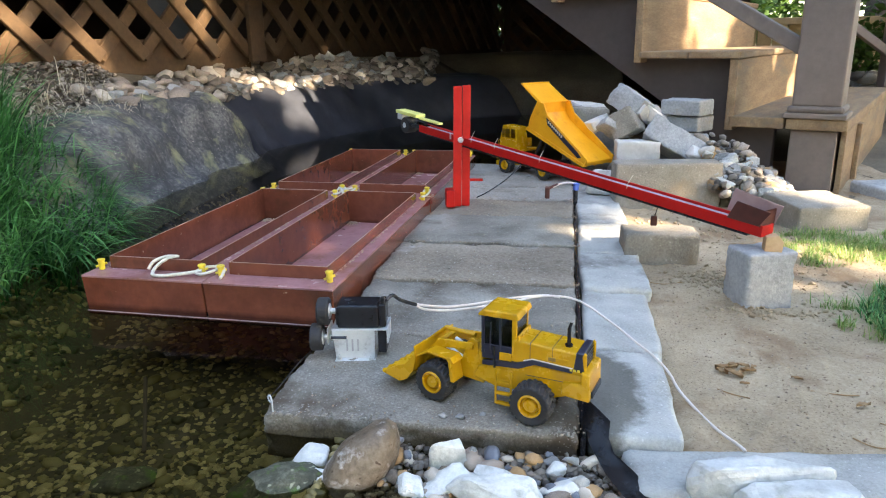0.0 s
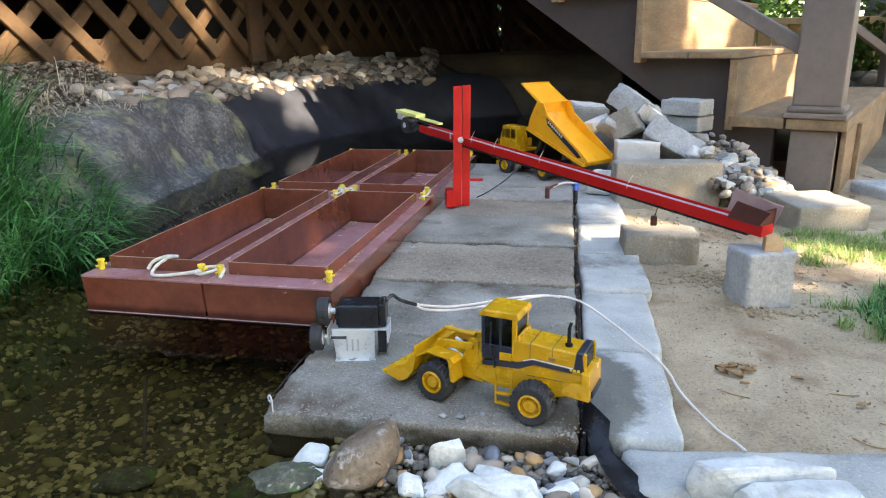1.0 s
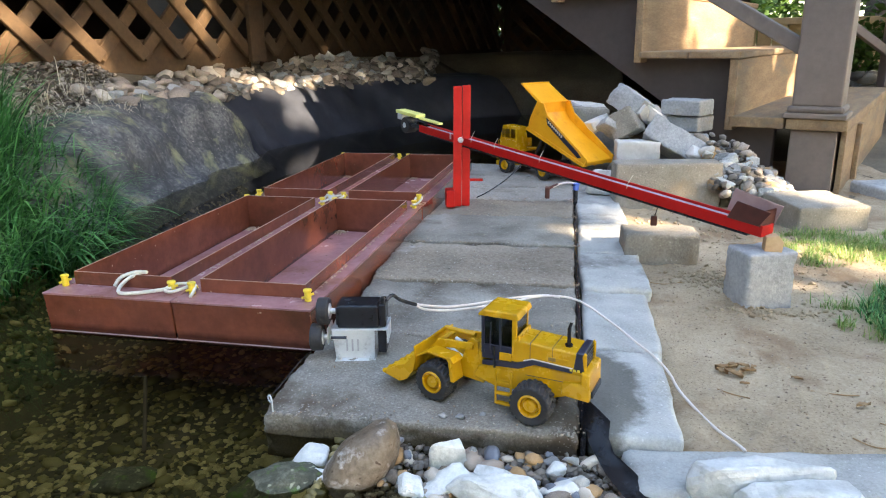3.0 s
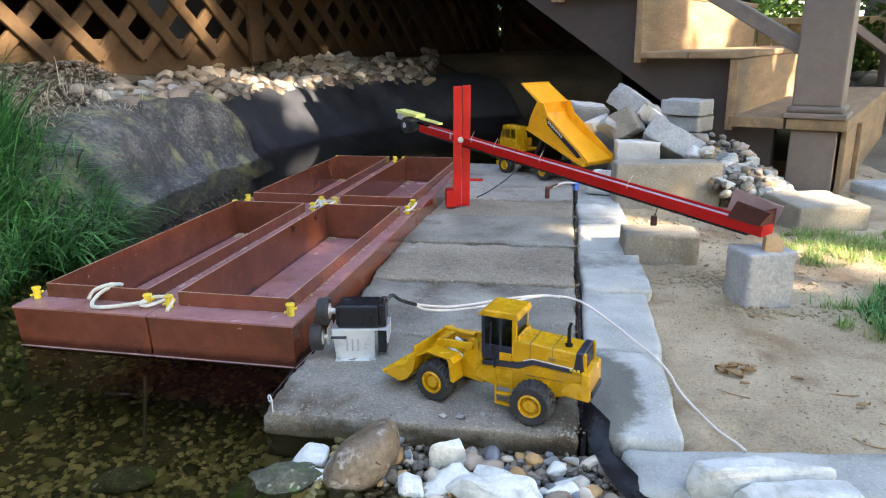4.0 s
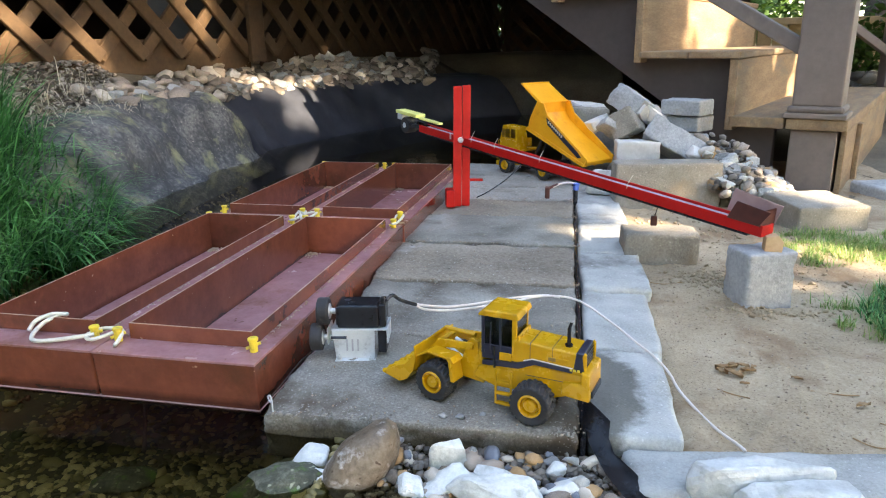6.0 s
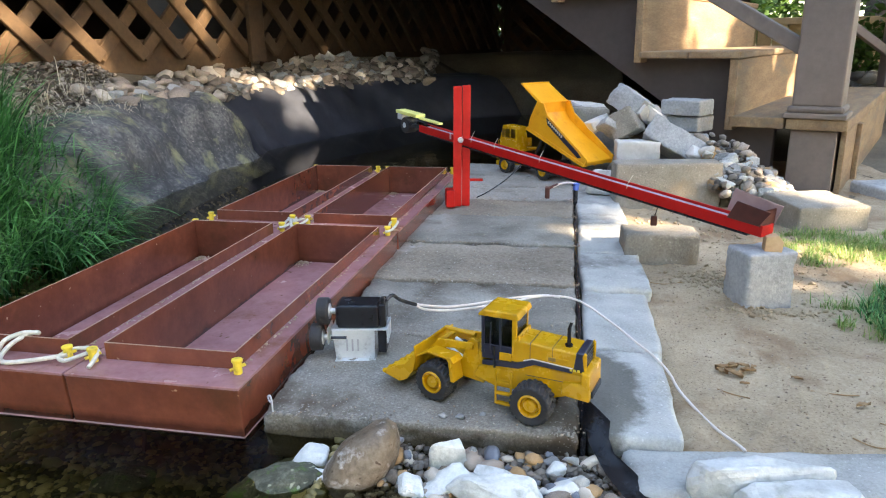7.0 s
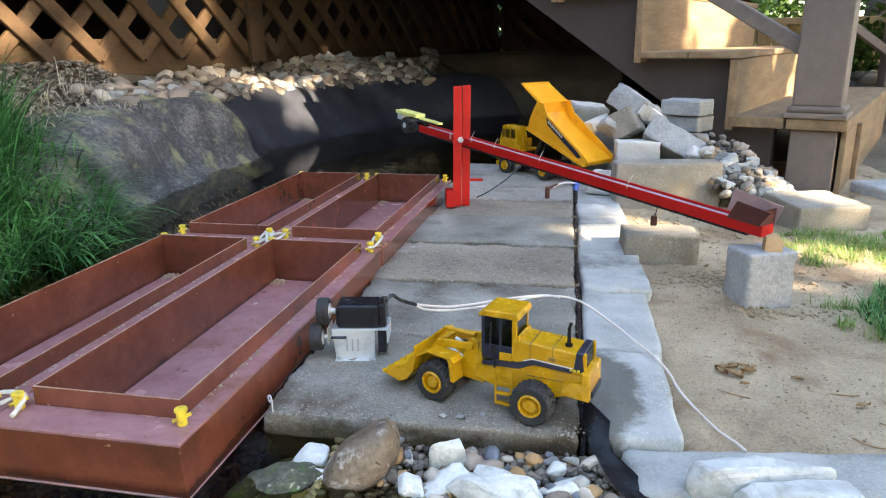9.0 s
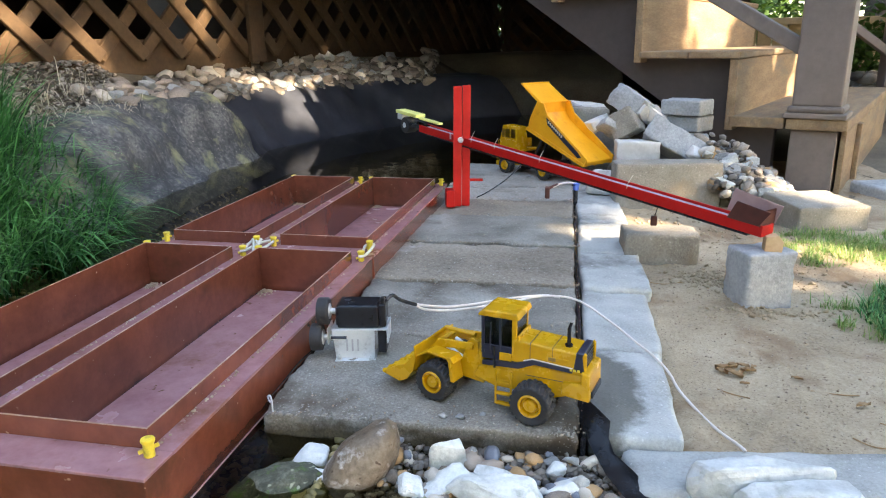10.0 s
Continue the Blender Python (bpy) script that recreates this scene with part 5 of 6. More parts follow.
for a, c in zip(pairs, pairs[1:]):
    b.faces.new((a[0], a[1], c[1], c[0]))
    b.faces.new((a[1], a[2], c[2], c[1]))
bmesh.ops.solidify(b, geom=b.faces[:], thickness=0.0012)
thing("liner_flap", b, black, pose(0, 0, 0), "black torn pond liner flap among the pebbles", "liner flap", smooth=True)

# ---- deck, stair and lattice round the pond ----
def lattice_panel(name, y0, y1, x, z0, z1, label, pitch=0.14, w=0.037):
    """Crossed slats in the plane x, from y0 to y1, nailed on two rails."""
    ob = empty(name, pose(x, 0, 0), label, "lattice", "lattice panels")
    h = z1 - z0
    for layer, s in ((0, 1), (1, -1)):
        k = math.floor((y0 - h) / pitch)
        while k * pitch < y1 + h:
            a = k * pitch
            k += 1
            ends = [(a, z0), (a + s * h, z1)]
            (ya, za), (yb, zb) = ends
            t0, t1 = 0.0, 1.0
            for lim, sign in ((y0, 1), (y1, -1)):
                fa, fb = sign * (ya - lim), sign * (yb - lim)
                if fa < 0 and fb < 0:
                    t0, t1 = 1, 0
                elif fa < 0:
                    t0 = max(t0, fa / (fa - fb))
                elif fb < 0:
                    t1 = min(t1, fa / (fa - fb))
            if t1 - t0 < 0.04:
                continue
            p = Vector((0.008 * (1 if layer else -1), ya + (yb - ya) * t0, za + (zb - za) * t0))
            q = Vector((0.008 * (1 if layer else -1), ya + (yb - ya) * t1, za + (zb - za) * t1))
            b = box((-0.0075, -w / 2, 0), (0.0075, w / 2, (q - p).length), 0.002, 1)
            turn = Matrix.Rotation(math.atan2(-(q.y - p.y), q.z - p.z), 4, "X")
            b.transform(Matrix.Translation(p) @ turn)
            part("slat", b, lattice_wood, ob)
    return ob


for y0, y1, words in ((-0.85, 0.84, "tan wooden lattice with patches of sun"), (0.90, 3.3, "dark shaded wooden lattice under the deck")):
    lat = lattice_panel("lattice_panel", y0, y1, 0.0, 0.30, 0.74, words, 0.161, 0.041)
    part("bottom_rail", box((-0.034, y0, 0.24), (-0.0175, y1, 0.356), 0.003), lattice_wood, lat)
    part("end_batten", box((0.0175, y1 - 0.05, 0.27), (0.035, y1 + 0.03, 0.74), 0.003), lattice_wood, lat)
    lat.matrix_basis = pose(-1.457, 1.88, 0, 0, 0, -18.1)
far = lattice_panel("lattice_panel", -0.75, 0.6, 0, 0.12, 0.80, "weathered wooden lattice at the deck's far side")
far.matrix_basis = pose(0.0, 5.2, 0, 0, 0, -90)

deck = empty("deck", pose(0, 0, 0), "dark wooden deck above the pond, widened to add shade", "deck", kind="structure")
part("deck_boards", box((-1.26, 2.80, 0.80), (0.55, 5.545, 0.84), 0.004), darkened_board, deck)
# out-of-view piece added to shade the lattice and bank stones
part("deck_boards", prism([(-1.0, 2.05), (-0.60, 2.30), (-0.42, 2.795), (-0.60, 2.795), (-0.83, 2.48)], "z", 0.80, 0.84, 0.002), darkened_board, deck)
# out-of-view piece added to keep sun off the far lattice
part("deck_boards", box((0.56, 3.3, 0.80), (2.4, 5.545, 0.84), 0.004), darkened_board, deck)
# unseen overhang added so the lattice and the space behind stay dark
part("porch_floor", prism([(-3.2, 0.3), (-1.55, 0.3), (-1.05, 1.88), (-0.82, 2.5), (-0.43, 3.0), (-0.43, 5.545), (-3.2, 5.545)], "z", 0.745, 0.758), darkened_board, deck)
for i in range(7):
    part("joist", box((-1.25, 2.90 + 0.38 * i, 0.68), (0.5, 2.94 + 0.38 * i, 0.742), 0.003), darkened_board, deck)
part("rim_joist", box((-0.42, 2.75, 0.66), (0.0, 2.795, 0.84), 0.003), deck_paint, deck)
# unseen wall added to block sky and darken what the water mirrors
thing("wall_house", box((-6.0, 5.32, 0.845), (1.2, 5.5, 6.0)), darkened_board, pose(0, 0, 0), "unseen dark wall added to keep the water's reflections dark", "wall", kind="structure")
# unseen roof added to keep the sun off that wall
thing("porch_roof", box((-6.0, 2.95, 2.55), (1.6, 5.6, 2.68)), darkened_board, pose(0, 0, 0), "unseen roof added to keep sun off the high wall", "roof", kind="structure")
# dark walls added to shut light out under the deck and behind the lattice
thing("wall_under_deck", box((0.60, 3.35, -0.1), (0.64, 5.55, 1.05)), darkened_board, pose(0, 0, 0), "hidden dark wall added to keep light out under the deck", "wall", kind="structure")
thing("wall_back", box((-0.46, 5.55, -0.1), (1.25, 5.75, 1.05)), darkened_board, pose(0, 0, 0), "dark wall added for the gloom behind the far lattice", "wall", kind="structure")
thing("wall_foundation", box((-4.0, 5.55, -0.1), (-0.57, 5.75, 1.05)), darkened_board, pose(0, 0, 0), "dark wall added for the gloom behind the deck", "wall", kind="structure")
thing("wall_porch_end", box((-3.2, 0.25, -0.1), (-2.0, 0.30, 6.0)), darkened_board, pose(0, 0, 0), "unseen dark wall added to keep light from behind the lattice", "wall", kind="structure")
thing("wall_side", box((-3.4, -0.5, -0.1), (-3.2, 5.3, 6.0)), darkened_board, pose(0, 0, 0), "dark wall added for the gloom behind the lattice", "wall", kind="structure")

# stair rising beside the pond
stair = empty("stair", pose(0.525, 1.8, 0, 0, 0, -25) @ pose(-0.525, -1.8, 0), "brown wooden deck stair with sunlit tan risers", "stair")
for x0, x1 in ((0.383, 0.508), (0.512, 0.642)):
    part("tread", box((x0, 1.80, 0.121), (x1, 3.1, 0.147), 0.003), deck_wood, stair)
for x0, x1 in ((0.146, 0.268), (0.272, 0.396)):
    part("tread", box((x0, 1.80, 0.283), (x1, 3.1, 0.300), 0.003), deck_wood, stair)
for i in range(3):
    part("tread", box((-0.095 - 0.238 * i, 1.82, 0.442 + 0.16 * i), (0.155 - 0.238 * i, 3.1, 0.460 + 0.16 * i), 0.003), deck_wood, stair)
for i in range(3):
    part("riser", box((0.372 - 0.242 * i, 1.805, 0.112 + 0.16 * i), (0.392 - 0.242 * i, 3.1, 0.282 + 0.16 * i), 0.002), deck_wood, stair, "tan riser board catching the sun")
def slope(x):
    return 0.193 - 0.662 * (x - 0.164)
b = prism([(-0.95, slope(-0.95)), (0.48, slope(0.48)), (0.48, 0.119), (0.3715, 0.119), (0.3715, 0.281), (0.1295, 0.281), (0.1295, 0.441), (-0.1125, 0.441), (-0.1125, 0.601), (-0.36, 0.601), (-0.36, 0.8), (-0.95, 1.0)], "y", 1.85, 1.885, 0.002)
# darker brown than deck_paint: the stringer's shade is in its colour
part("stringer", b, darkened_board, stair, "brown stringer with its shade put into the colour")
part("under_post", box((0.522, 1.815, -0.04), (0.622, 1.90, 0.119), 0.003), deck_paint, stair, "brown post below the tread")
part("front_skirt", box((0.628, 1.83, -0.05), (0.640, 3.1, 0.119), 0.002), deck_wood, stair, "worn tan skirt board")
part("skirt_batten", box((0.6405, 2.05, -0.05), (0.652, 2.09, 0.117), 0.002), deck_wood, stair)
newel = part("newel_post", box((0.5195, 1.806, 0.175), (0.6235, 1.905, 1.2), 0.004), deck_paint, stair, "square taupe newel post")
part("newel_base", box((0.504, 1.7935, 0.1475), (0.638, 1.918, 0.160), 0.003), deck_paint, newel)
part("newel_collar", box((0.511, 1.799, 0.160), (0.631, 1.912, 0.176), 0.006), deck_paint, newel)
def bar(p, q, w, h):
    p, q = Vector(p), Vector(q)
    b = box((-w / 2, -h / 2, 0), (w / 2, h / 2, (q - p).length), 0.003)
    z = (q - p).normalized()
    x = Vector((0, 1, 0)).cross(z).normalized()
    b.transform(Matrix.Translation(p) @ Matrix((x, z.cross(x), z)).transposed().to_4x4())
    return b
part("lower_rail", bar((0.525, 1.855, 0.305), (0.02, 1.855, 0.604), 0.034, 0.045), deck_paint, stair, "sloping taupe lower rail")
walk_rail = empty("walk_rail", pose(0, 0, 0), "taupe post and sloping rail beside the walk", "railing")
part("post", box((1.235, 3.12, 0.0), (1.32, 3.20, 1.2), 0.004), deck_paint, walk_rail)
part("rail", bar((0.99, 3.15, 0.45), (1.26, 3.15, 0.255), 0.03, 0.045), deck_paint, walk_rail)
part("post", box((0.95, 3.12, 0.0), (1.02, 3.19, 1.2), 0.004), deck_paint, walk_rail)
path = empty("step_stones", pose(0, 0, 0), "grey paving stones beside the stair", "paving", kind="structure")
for x, y, dx, dy, z in ((0.80, 1.78, 0.20, 0.16, -0.012), (1.0, 1.98, 0.22, 0.2, 0.0), (0.86, 1.58, 0.26, 0.18, -0.02), (1.16, 2.2, 0.2, 0.2, 0.02)):
    part("paver", worn(dx, dy, 0.05, 0.006, 0.003, int(x * 50)), grey_rock, path, at=pose(x, y, z - 0.04, 0, 0, 20), smooth=True)

# fence, trunk, bushes and stones behind the stair
fence = empty("fence", pose(0, 0, 0), "olive-tan weathered board fence with a top rail", "fence")
for i in range(26):
    part("board", box((0.55 + 0.11 * i, 6.0, 0.0), (0.652 + 0.11 * i, 6.02, 0.46), 0.003), fence_wood, fence)
part("rail", box((0.5, 5.96, 0.425), (3.5, 5.998, 0.475), 0.003), fence_wood, fence)


def leaf_cloud(name, centres, n, size, parent, seed, holes=(), label=""):
    """Many small folded leaves round the given centres (x, y, z, radius)."""
    q = random.Random(seed)
    verts, faces = [], []
    while len(faces) < 2 * n:
        cx, cy, cz, r = q.choice(centres)
        d = Vector((q.gauss(0, 1), q.gauss(0, 1), q.gauss(0, 1))).normalized() * r * q.random() ** 0.45
        p = Vector((cx, cy, cz)) + d
        if any(((p - h) - (p - h).dot(SUN_FROM) * SUN_FROM).length < 0.03 + rad * q.uniform(0.8, 1.6) for h, rad in holes):
            continue
        s = size * q.uniform(0.6, 1.3)
        m = Euler((q.uniform(-1, 1), q.uniform(-1, 1), q.uniform(0, 6.3))).to_matrix()
        k = len(verts)
        for v in ((0, 0, 0), (s * 0.28, s * 0.45, s * 0.08), (0, s, 0), (-s * 0.28, s * 0.45, s * 0.08)):
            verts.append(p + m @ Vector(v))
        faces += [(k, k + 1, k + 2), (k, k + 2, k + 3)]
    me = bpy.data.meshes.new(name)
    me.from_pydata(verts, [], faces)
    me.materials.append(leaf_mat)
    ob = new(name, me)
    ob.parent = parent
    return tagged(ob, label)


def tree(x, y, h, r, crown, n, size, label, seed, holes=()):
    ob = empty("tree", pose(0, 0, 0), label, "tree")
    q = random.Random(seed)
    pts = [(x + 0.04 * h * q.uniform(-0.3, 0.3) * k, y, h * k / 4 - 0.1) for k in range(5)]
    b = bmesh.new()
    for i in range(4):
        rod(pts[i], pts[i + 1], r * (1 - 0.18 * i), 12, b, r * (1 - 0.18 * (i + 1)))
    part("trunk", b, bark, ob, smooth=True)
    b = bmesh.new()
    for cx, cy, cz, cr in crown:
        s = Vector(pts[3]).lerp(Vector(pts[4]), q.random())
        rod(s, (cx, cy, cz), r * 0.35, 8, b, r * 0.1)
    part("limbs", b, bark, ob, smooth=True)
    leaf_cloud("crown", crown, n, size, ob, seed, holes, "green leafy crown")
    return ob


# points whose sun rays are kept clear of leaves in the added tall tree
GAPS = [(Vector(p), r) for p, r in (((-1.52, 1.68, 0.34), 0.065), ((-1.46, 1.90, 0.46), 0.03), ((-1.41, 2.02, 0.32), 0.055), ((-1.30, 2.36, 0.46), 0.02), ((-1.28, 2.43, 0.38), 0.05), ((-1.13, 2.52, 0.21), 0.06),
                                    ((-0.97, 2.68, 0.10), 0.12), ((0.463, 2.601, 0.373), 0.28), ((0.60, 2.75, 0.36), 0.12), ((0.70, 2.53, 0.20), 0.09), ((0.50, 1.24, 0.0), 0.09), ((0.64, 1.27, 0.0), 0.08), ((0.55, 1.45, 0.04), 0.05), ((0.262, 1.20, 0.0), 0.05), ((0.285, 1.34, 0.0), 0.09), ((-1.60, 1.45, 0.40), 0.06), ((-1.56, 1.60, 0.55), 0.05), ((-1.49, 1.80, 0.36), 0.04), ((-1.36, 2.2, 0.60), 0.03),
                                    ((0.44, 1.60, 0.04), 0.03), ((0.22, 1.125, 0.02), 0.055), ((0.49, 1.46, 0.03), 0.12), ((0.20, 1.36, 0.0), 0.06), ((0.62, 1.12, 0.0), 0.05), ((0.285, 1.275, 0.0), 0.085), ((0.275, 1.13, -0.01), 0.06))]
# unseen tree added toward the sun to shade the scene
hub = Vector((-0.2, 1.6, 0.1)) + SUN_FROM * 6.5
crown = [(hub.x + 1.0 * i, hub.y + 1.6 * i, hub.z + 0.75 * j, 0.95) for i in (-1, 0, 1) for j in (-1, 0, 1, 2)]
crown += [(hub.x - 0.5 + 1.0 * i, hub.y - 0.8 + 1.6 * i, hub.z + 0.4 + 0.75 * j, 0.95) for i in (0, 1) for j in (-1, 0)]
tree(hub.x + 0.3, hub.y, 3.6, 0.16, crown, 42000, 0.12, "unseen leafy tree added to shade the pond", 4, GAPS)
# unseen tree added to keep the sun off the fence
tree(4.2, 4.4, 2.4, 0.1, [(4.0, 4.2, 2.4, 0.9), (3.4, 4.9, 2.2, 0.8), (4.8, 3.6, 2.6, 0.8)], 4500, 0.12, "unseen leafy tree added to shade the fence", 9)
tree(2.62, 7.0, 3.0, 0.13, [(2.6, 7.2, 3.0, 0.9), (3.4, 7.6, 2.6, 0.8), (1.8, 7.5, 2.8, 0.8)], 3500, 0.12, "dark tree trunk behind the fence", 6)


def bush(x, y, z, r, n, size, label, seed):
    ob = empty("bush", pose(0, 0, 0), label, "bush")
    b = bmesh.new()
    q = random.Random(seed)
    cs = [(x + q.uniform(-r, r) * 0.7, y + q.uniform(-r, r) * 0.5, z + r * q.uniform(0.4, 1.0), r * 0.55) for _ in range(7)]
    for c in cs:
        rod((x, y, z - 0.05), c[:3], 0.02, 6, b, 0.006)
    part("stems", b, bark, ob)
    leaf_cloud("leaves", cs, n, size, ob, seed, (), "green leaves")
    return ob


# unseen shrubs added round the yard to cut low sky light
for x, y, r, n, words in ((-5.0, -5.5, 2.2, 2200, "unseen tall shrub added across the yard to block sky light"), (-1.5, -6.2, 2.4, 2400, "unseen tall shrub added behind the camera to block sky light"), (2.2, -6.2, 2.4, 2400, "unseen tall shrub added behind on the right to block sky light"),
                          (7.0, 1.5, 2.4, 2400, "unseen tall shrub added on the right to block sky light"), (6.5, 5.5, 2.2, 2200, "unseen tall shrub added past the stair to block sky light"), (6.4, -4.4, 2.4, 2400, "unseen tall shrub added at the corner to block sky light"), (-5.6, -1.8, 2.2, 2200, "unseen tall shrub added on the left to block sky light")):
    bush(x, y, 0.3, r, n, 0.42, words, int(50 + 7 * x + 3 * y))
bush(1.62, 4.2, 0.05, 0.30, 900, 0.06, "green shrub beside the walk", 21)
bush(-0.5, 6.25, 0.0, 0.6, 3600, 0.08, "green shrub behind the far lattice", 22)
bush(1.6, 7.2, 0.0, 0.9, 2200, 0.09, "tall green shrub behind the fence", 23)
bush(3.2, 7.0, 0.0, 0.9, 2200, 0.09, "tall green shrub near the trunk", 24)
bush(2.6, 9.0, 0.0, 1.6, 2600, 0.16, "broad green shrub with dense leaves", 25)
bush(0.3, 9.5, 0.0, 1.6, 2000, 0.16, "broad green shrub behind the deck", 26)
scatter("pebble", 40, lambda q: (q.uniform(1.35, 1.75), q.uniform(3.4, 4.0), q.uniform(0.03, 0.16)), lambda q, p: q.uniform(0.03, 0.05), [river, grey_rock, white_rock], WORDS, "stones beside the walk", 31)
thing("stone_bank", pebble(0.36, 0.45, 0.12, 9, 0.1), soil, pose(1.58, 3.7, 0.0), "soil bank under the stones", "soil", kind="structure")


# ---- stones on the west bank ----
def bank_place(q):
    while True:
        y = 1.72 + 1.95 * q.random() ** 0.8
        e = q.uniform(0.10, 0.46 - 0.14 * smoothstep((y - 2.6) / 0.6))
        x = shore_west(min(y, 3.5)) - e
        if -1.31 < x < -0.64 and not (y < 2.1 and x > -1.17):
            return x, y, height(x, y) + 0.018 + q.uniform(0, 0.02)


scatter("river_stone", 298, bank_place, lambda q, p: q.uniform(0.016, 0.032), [river, river, river, cream, grey_rock, river], WORDS, "river stones on the bank", 44)


rubble("bank_rubble", 1500, lambda q: (lambda p: (p[0], p[1], p[2] - 0.012))(bank_place(q)), lambda q: q.uniform(0.009, 0.024), stone_mix, 45, "small mixed stones on the bank", 2)

# ---- grass ----
def blades(n, place, length, width, seed, droop=0.6, seg=4):
    q = random.Random(seed)
    verts, faces = [], []
    for _ in range(n):
        x, y, z, lean = place(q)
        L, w = length(q), width * q.uniform(0.6, 1.3)
        a = q.uniform(0, 6.28)
        d = Vector((math.cos(a), math.sin(a), 0)) * q.uniform(0.1, 0.5) + Vector(lean)
        side = Vector((-d.y, d.x, 0)).normalized() * w
        p, t = Vector((x, y, z)), Vector((d.x * 0.3, d.y * 0.3, 1)).normalized()
        k = len(verts)
        for i in range(seg + 1):
            u = i / seg
            verts += [p - side * (1 - u ** 2), p + side * (1 - u ** 2)]
            t = (t + (d * 0.42 - Vector((0, 0, droop * u * 0.55)))).normalized()
            p = p + t * L / seg
        for i in range(seg):
            faces.append((k + 2 * i, k + 2 * i + 1, k + 2 * i + 3, k + 2 * i + 2))
    me = bpy.data.meshes.new("blades")
    me.from_pydata(verts, [], faces)
    return me


def tuft_place(q):
    y = q.uniform(0.62, 1.36)
    e = abs(q.gauss(0.0, 0.14)) - (0.0 if y < 1.0 else 0.05)
    x = shore_west(y) - e + 0.01
    return x, y, height(x, y) - 0.005, ((0.30 if e < 0.1 and y > 1.0 else 0.0) + q.gauss(0, 0.3), -0.05 + q.gauss(0, 0.4), 0)


me = blades(3600, tuft_place, lambda q: q.uniform(0.05, 0.22), 0.0021, 3, 1.1, 6)
me.materials.append(grass_mat)
tagged(new("grass", me), "tall green grass hanging over the pond's edge", "grass", kind="stuff")


def tall_place(q):
    y = q.uniform(0.92, 1.36)
    e = 0.05 + abs(q.gauss(0.10, 0.09)) + 0.45 * max(0, y - 1.1)
    x = shore_west(y) - e
    return x, y, height(x, y) - 0.005, (0.12 + q.gauss(0, 0.25), q.gauss(0, 0.25), 0)


me = blades(1400, tall_place, lambda q: q.uniform(0.10, 0.32), 0.0021, 13, 0.7, 6)
me.materials.append(grass_mat)
tagged(new("tall_grass", me), "tall upright green grass on the bank", "grass", kind="stuff")


def lawn_place(q):
    while True:
        x, y = q.uniform(0.32, 0.95), q.uniform(0.70, 1.36)
        d = min(math.hypot((x - 0.56) / 0.20, (y - 1.235) / 0.125), math.hypot((x - 0.52) / 0.155, (y - 0.88) / 0.16))
        if d < 1.0 + 0.7 * noise.noise(Vector((x * 14, y * 14, 5))) and q.random() < 0.8 + 1.3 * noise.noise(Vector((x * 34, y * 34, 8))) - 0.35 * d:
            return x, y, -0.018, (q.gauss(0, 0.55), q.gauss(0, 0.55), 0)


me = blades(15000, lawn_place, lambda q: q.uniform(0.008, 0.028), 0.0007, 7, 1.2, 3)
me.materials.append(lawn_mat)
tagged(new("lawn", me), "thin green and yellow grass on the sandy soil", "grass", kind="stuff")


def clump_place(q):
    while True:
        x, y = q.uniform(0.34, 0.66), q.uniform(0.76, 1.08)
        d = math.hypot((x - 0.475) / 0.095, (y - 0.91) / 0.11)
        if d < 1.0 + 0.5 * noise.noise(Vector((x * 18, y * 18, 6))):
            return x, y, -0.018, (q.gauss(0, 0.5), q.gauss(0, 0.5), 0)


me = blades(3200, clump_place, lambda q: q.uniform(0.012, 0.036), 0.0009, 17, 1.0, 3)
me.materials.append(grass_mat)
tagged(new("grass_clump", me), "dense short green grass clump on the sand", "grass", kind="stuff")


def dry_place(q):
    y = q.uniform(1.30, 1.85)
    e = q.uniform(0.10, 0.33)
    x = shore_west(y) - e
    return x, y, height(x, y) + 0.03, (0.3 + q.gauss(0, 0.9), -0.3 + q.gauss(0, 0.9), 0)


me = blades(300, dry_place, lambda q: q.uniform(0.04, 0.14), 0.0010, 9, 2.0, 5)
me.materials.append(dry_grass)
tagged(new("dry_grass", me), "dry pale grass straws on the bank", "grass", kind="stuff")
def crest_place(q):
    y, e = q.uniform(1.15, 2.0), q.uniform(0.10, 0.50)
    x = shore_west(y) - e
    return x, y, height(x, y) + 0.030


rubble("bank_gravel", 2600, crest_place, lambda q: q.uniform(0.0025, 0.0075), stone_mix, 46, "fine pale gravel on the bank")

# ---- pebbles under water ----
def bed_place(q):
    y = 0.30 + 1.9 * q.random() ** 2.0
    x = q.uniform(shore_west(y), shore_east(y) + 0.02)
    return x, y, height(x, y) + 0.002


rubble("bed_pebbles", 19000, bed_place, lambda q: q.uniform(0.0022, 0.0066) * (2.1 if q.random() < 0.05 else 1), bed_mat, 71, "olive brown pebbles on the pond bottom")
def slope_place(q):
    x, y = q.uniform(-0.42, -0.17), q.uniform(0.38, 0.70)
    return x, y, height(x, y) + 0.001


rubble("slope_pebbles", 1900, slope_place, lambda q: q.uniform(0.0025, 0.0075), bed_mat, 72, "olive pebbles on the sunken slope before the dock")
thing("sunken_stick", tube([(-0.463, 0.645, -0.115), (-0.481, 0.682, -0.090), (-0.499, 0.719, -0.060)], 0.0024, 8), bark, pose(0, 0, 0), "dark stick standing under water", "stick")
for x, y, s in ((-0.46, 0.60, 0.024), (-0.345, 0.545, 0.020)):
    stone(pose(x, y, height(x, y) + s * 0.2, 0, 0, 900 * s), pebble(s * 1.4, s, s * 0.45, round(3000 * s), 0.3, 3), mossy, "dark mossy stone under the water", "sunken stones", smooth=True)

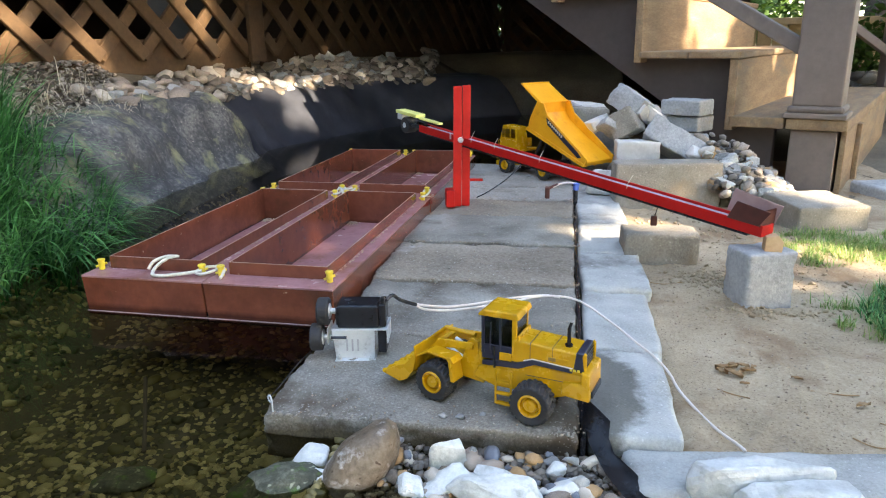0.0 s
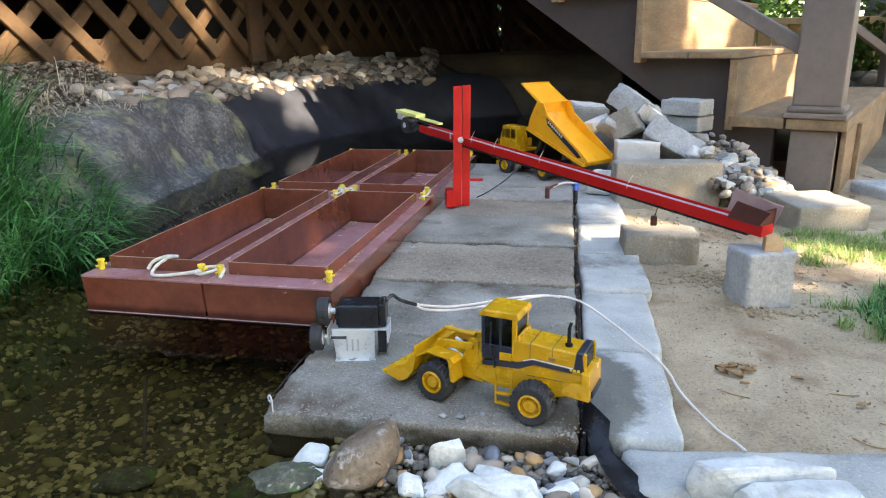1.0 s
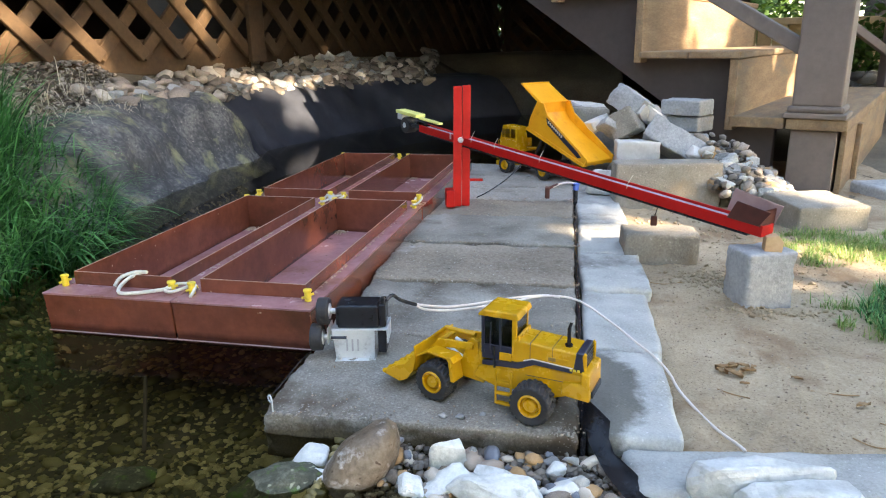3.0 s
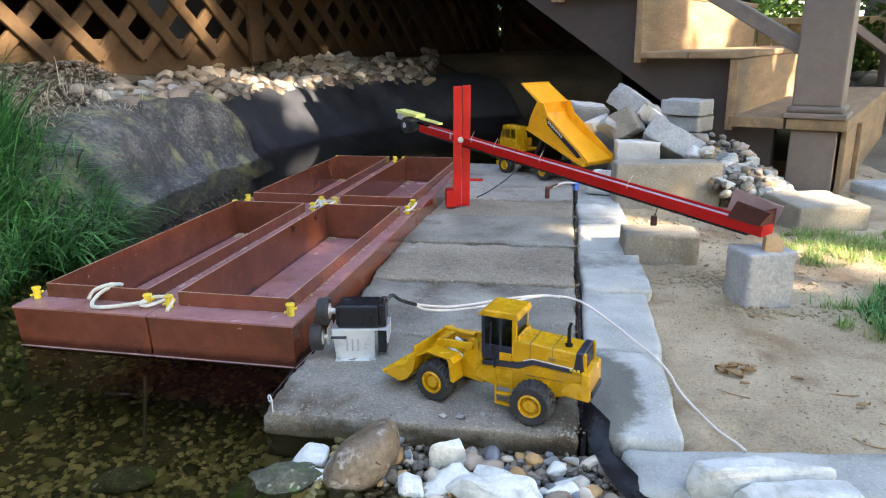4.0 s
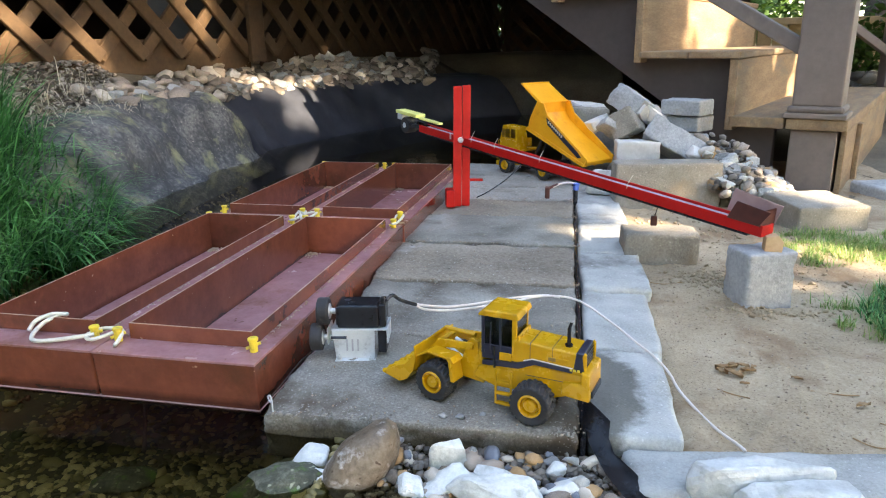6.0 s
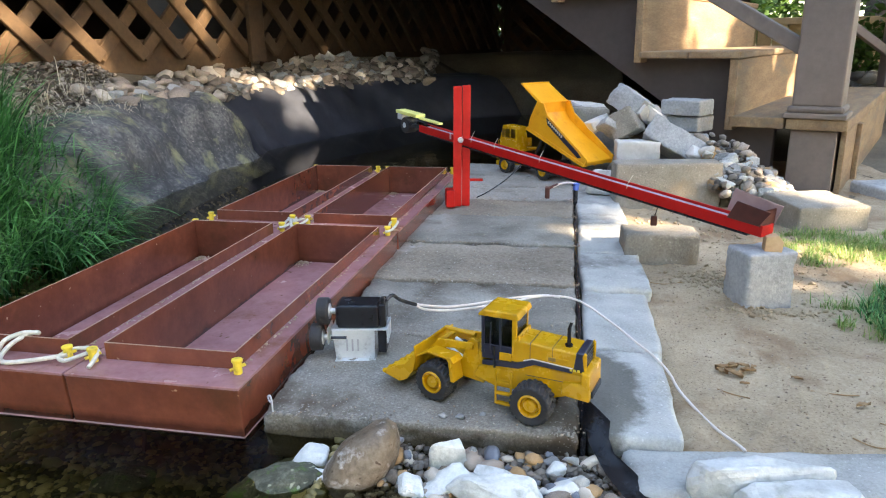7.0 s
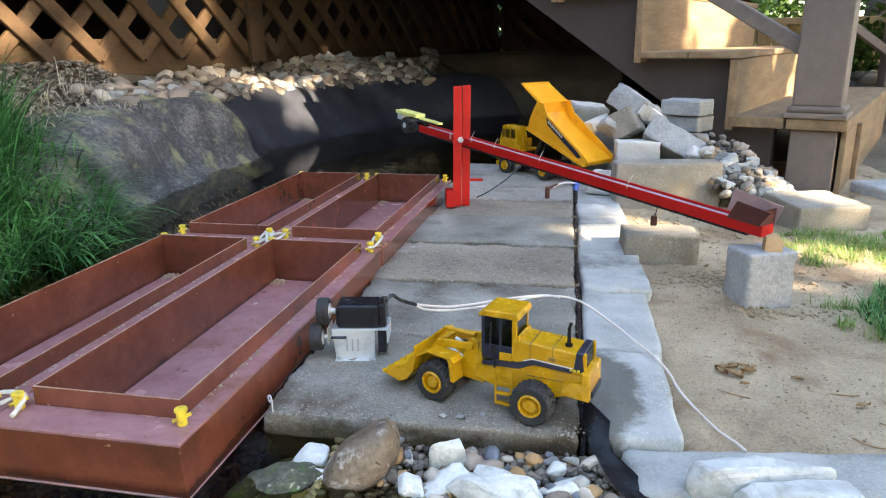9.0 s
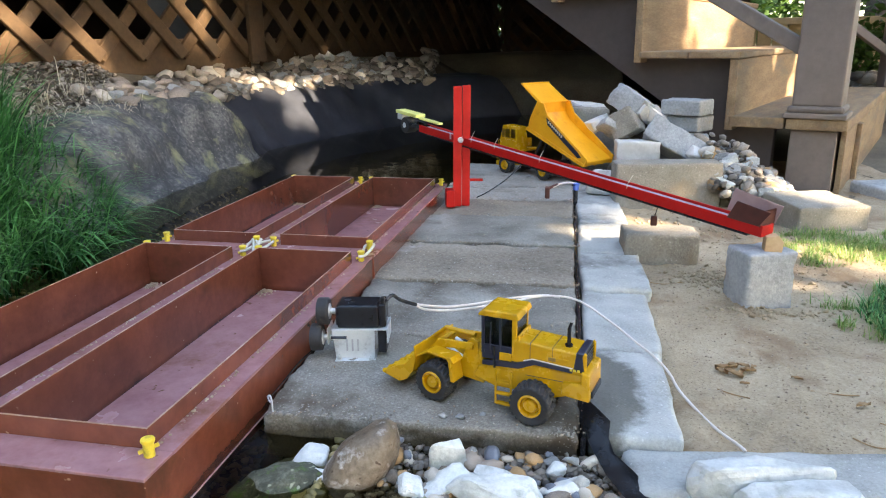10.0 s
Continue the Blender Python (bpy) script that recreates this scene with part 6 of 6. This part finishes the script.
# ---- crumbs, twigs and leaves on the sand ----
q = random.Random(81)
for pts in (((0.162, 0.692), (0.176, 0.682), (0.192, 0.684)), ((0.255, 0.705), (0.28, 0.70), (0.30, 0.702)), ((0.262, 0.612), (0.274, 0.600), (0.295, 0.598)), ((0.226, 0.564), (0.245, 0.560), (0.262, 0.556)),
            ((0.295, 0.64), (0.305, 0.632), (0.318, 0.630)), ((0.20, 1.04), (0.23, 1.03), (0.25, 1.035)), ((0.13, 1.02), (0.15, 1.013), (0.175, 1.012))):
    thing("twig", tube([(x, y, sand_height(x, y) + 0.001) for x, y in pts], 0.0006, 6), leaf_litter, pose(0, 0, 0), "thin brown twig on the sand", "twig", "twigs on the sand")
for x, y, s in ((0.181, 0.746, 0.012), (0.186, 0.732, 0.011), (0.203, 0.741, 0.009), (0.192, 0.708, 0.005), (0.250, 0.732, 0.007), (0.293, 0.674, 0.007), (0.190, 0.754, 0.009), (0.196, 0.737, 0.008), (0.175, 0.737, 0.007), (0.210, 0.749, 0.006), (0.200, 0.752, 0.007)):
    b = bmesh.new()
    bmesh.ops.create_grid(b, x_segments=6, y_segments=4, size=1)
    for v in b.verts:
        w = 1 - abs(v.co.x) ** 2.2
        v.co = Vector((v.co.x * s, v.co.y * s * 0.42 * w, 0.30 * s * noise.noise(v.co * 2.0 + Vector((x * 90, y * 70, 0))) + 0.25 * s * v.co.y ** 2))
    bmesh.ops.solidify(b, geom=b.faces[:], thickness=0.0003)
    thing("dead_leaf", b, leaf_litter, pose(x, y, sand_height(x, y) + 0.0035, q.uniform(-14, 14), q.uniform(-14, 14), q.uniform(-60, 60)), "curled brown dead leaf on the sand", "leaf", "dead leaves", smooth=True)
def clod_place(q):
    u = q.random()
    x, y = (q.gauss(0.212, 0.026), q.gauss(1.035, 0.024)) if u < 0.45 else (q.gauss(0.275, 0.035), q.gauss(0.925, 0.010)) if u < 0.6 else (q.uniform(0.14, 0.42), q.uniform(0.90, 1.5))
    return x, y, sand_height(x, y) + 0.001


rubble("sand_clods", 1500, clod_place, lambda q: 0.0005 + 0.0034 * q.random() ** 3, sand, 83, "damp sand clods dug up beside the blocks", 2)
def grain_place(q):
    x, y = q.uniform(0.125, 0.60), q.uniform(0.57, 1.3)
    return x, y, sand_height(x, y) + 0.0002


rubble("sand_grains", 2600, grain_place, lambda q: 0.0005 + 0.0014 * q.random() ** 3, dregs, 85, "pale and brown grains strewn on the sand")
b = bmesh.new()
for _ in range(900):
    x, y = q.uniform(0.12, 0.5), q.uniform(0.56, 1.25)
    near_block = math.exp(-((x - 0.22) ** 2 + (y - 1.03) ** 2) / 0.006)
    if q.random() > 0.45 + near_block:
        continue
    k = bmesh.ops.create_icosphere(b, subdivisions=1, radius=q.uniform(0.0003, 0.0009) * (1 + 1.2 * near_block))["verts"]
    bmesh.ops.translate(b, verts=k, vec=(x, y, sand_height(x, y) + 0.0004))
tagged(new("sand_crumbs", mesh("sand_crumbs", b, dregs)), "dark soil crumbs on the sand", "crumbs", kind="stuff")
b = bmesh.new()
for _ in range(620):
    y = 0.56 + 1.35 * q.random() ** 1.6
    x = q.choice((q.uniform(-0.26, 0.015), q.gauss(0.024, 0.004), q.uniform(-0.26, 0.015)))
    if q.random() < 0.4:
        y = q.choice(SLAB_Y[1:6]) + q.gauss(0, 0.003)
    k = bmesh.ops.create_icosphere(b, subdivisions=1, radius=q.uniform(0.0004, 0.0012))["verts"]
    bmesh.ops.translate(b, verts=k, vec=(x, y, 0.001))
tagged(new("dock_grit", mesh("dock_grit", b, dregs)), "pale grit lying on the slabs", "grit", kind="stuff")
def aggregate_place(q):
    u = q.random()
    if u < 0.45:
        return q.uniform(-0.262, 0.018), 0.557 + abs(q.gauss(0, 0.008)), q.uniform(-0.002, 0.0)
    if u < 0.85:
        return q.uniform(-0.262, 0.018), q.choice(SLAB_Y[1:6]) + q.gauss(0, 0.006), q.uniform(-0.004, -0.0005)
    return q.uniform(-0.262, 0.018), q.uniform(0.56, 1.3), -0.0004


rubble("slab_aggregate", 900, aggregate_place, lambda q: 0.0005 + 0.0018 * q.random() ** 3, block_stone, 91, "pale aggregate bared along the slab edges", 1)
for x, y, s in ((-0.102, 0.572, 0.0030), (-0.086, 0.572, 0.0032), (-0.066, 0.580, 0.0024)):
    thing("pebble", pebble(s * 1.3, s, s * 0.7, int(s * 9000), 0.6), grey_rock, pose(x, y, s * 0.6), "small pale pebble lying on the slab", "pebble", "pebbles on the slab", smooth=True)

motions()
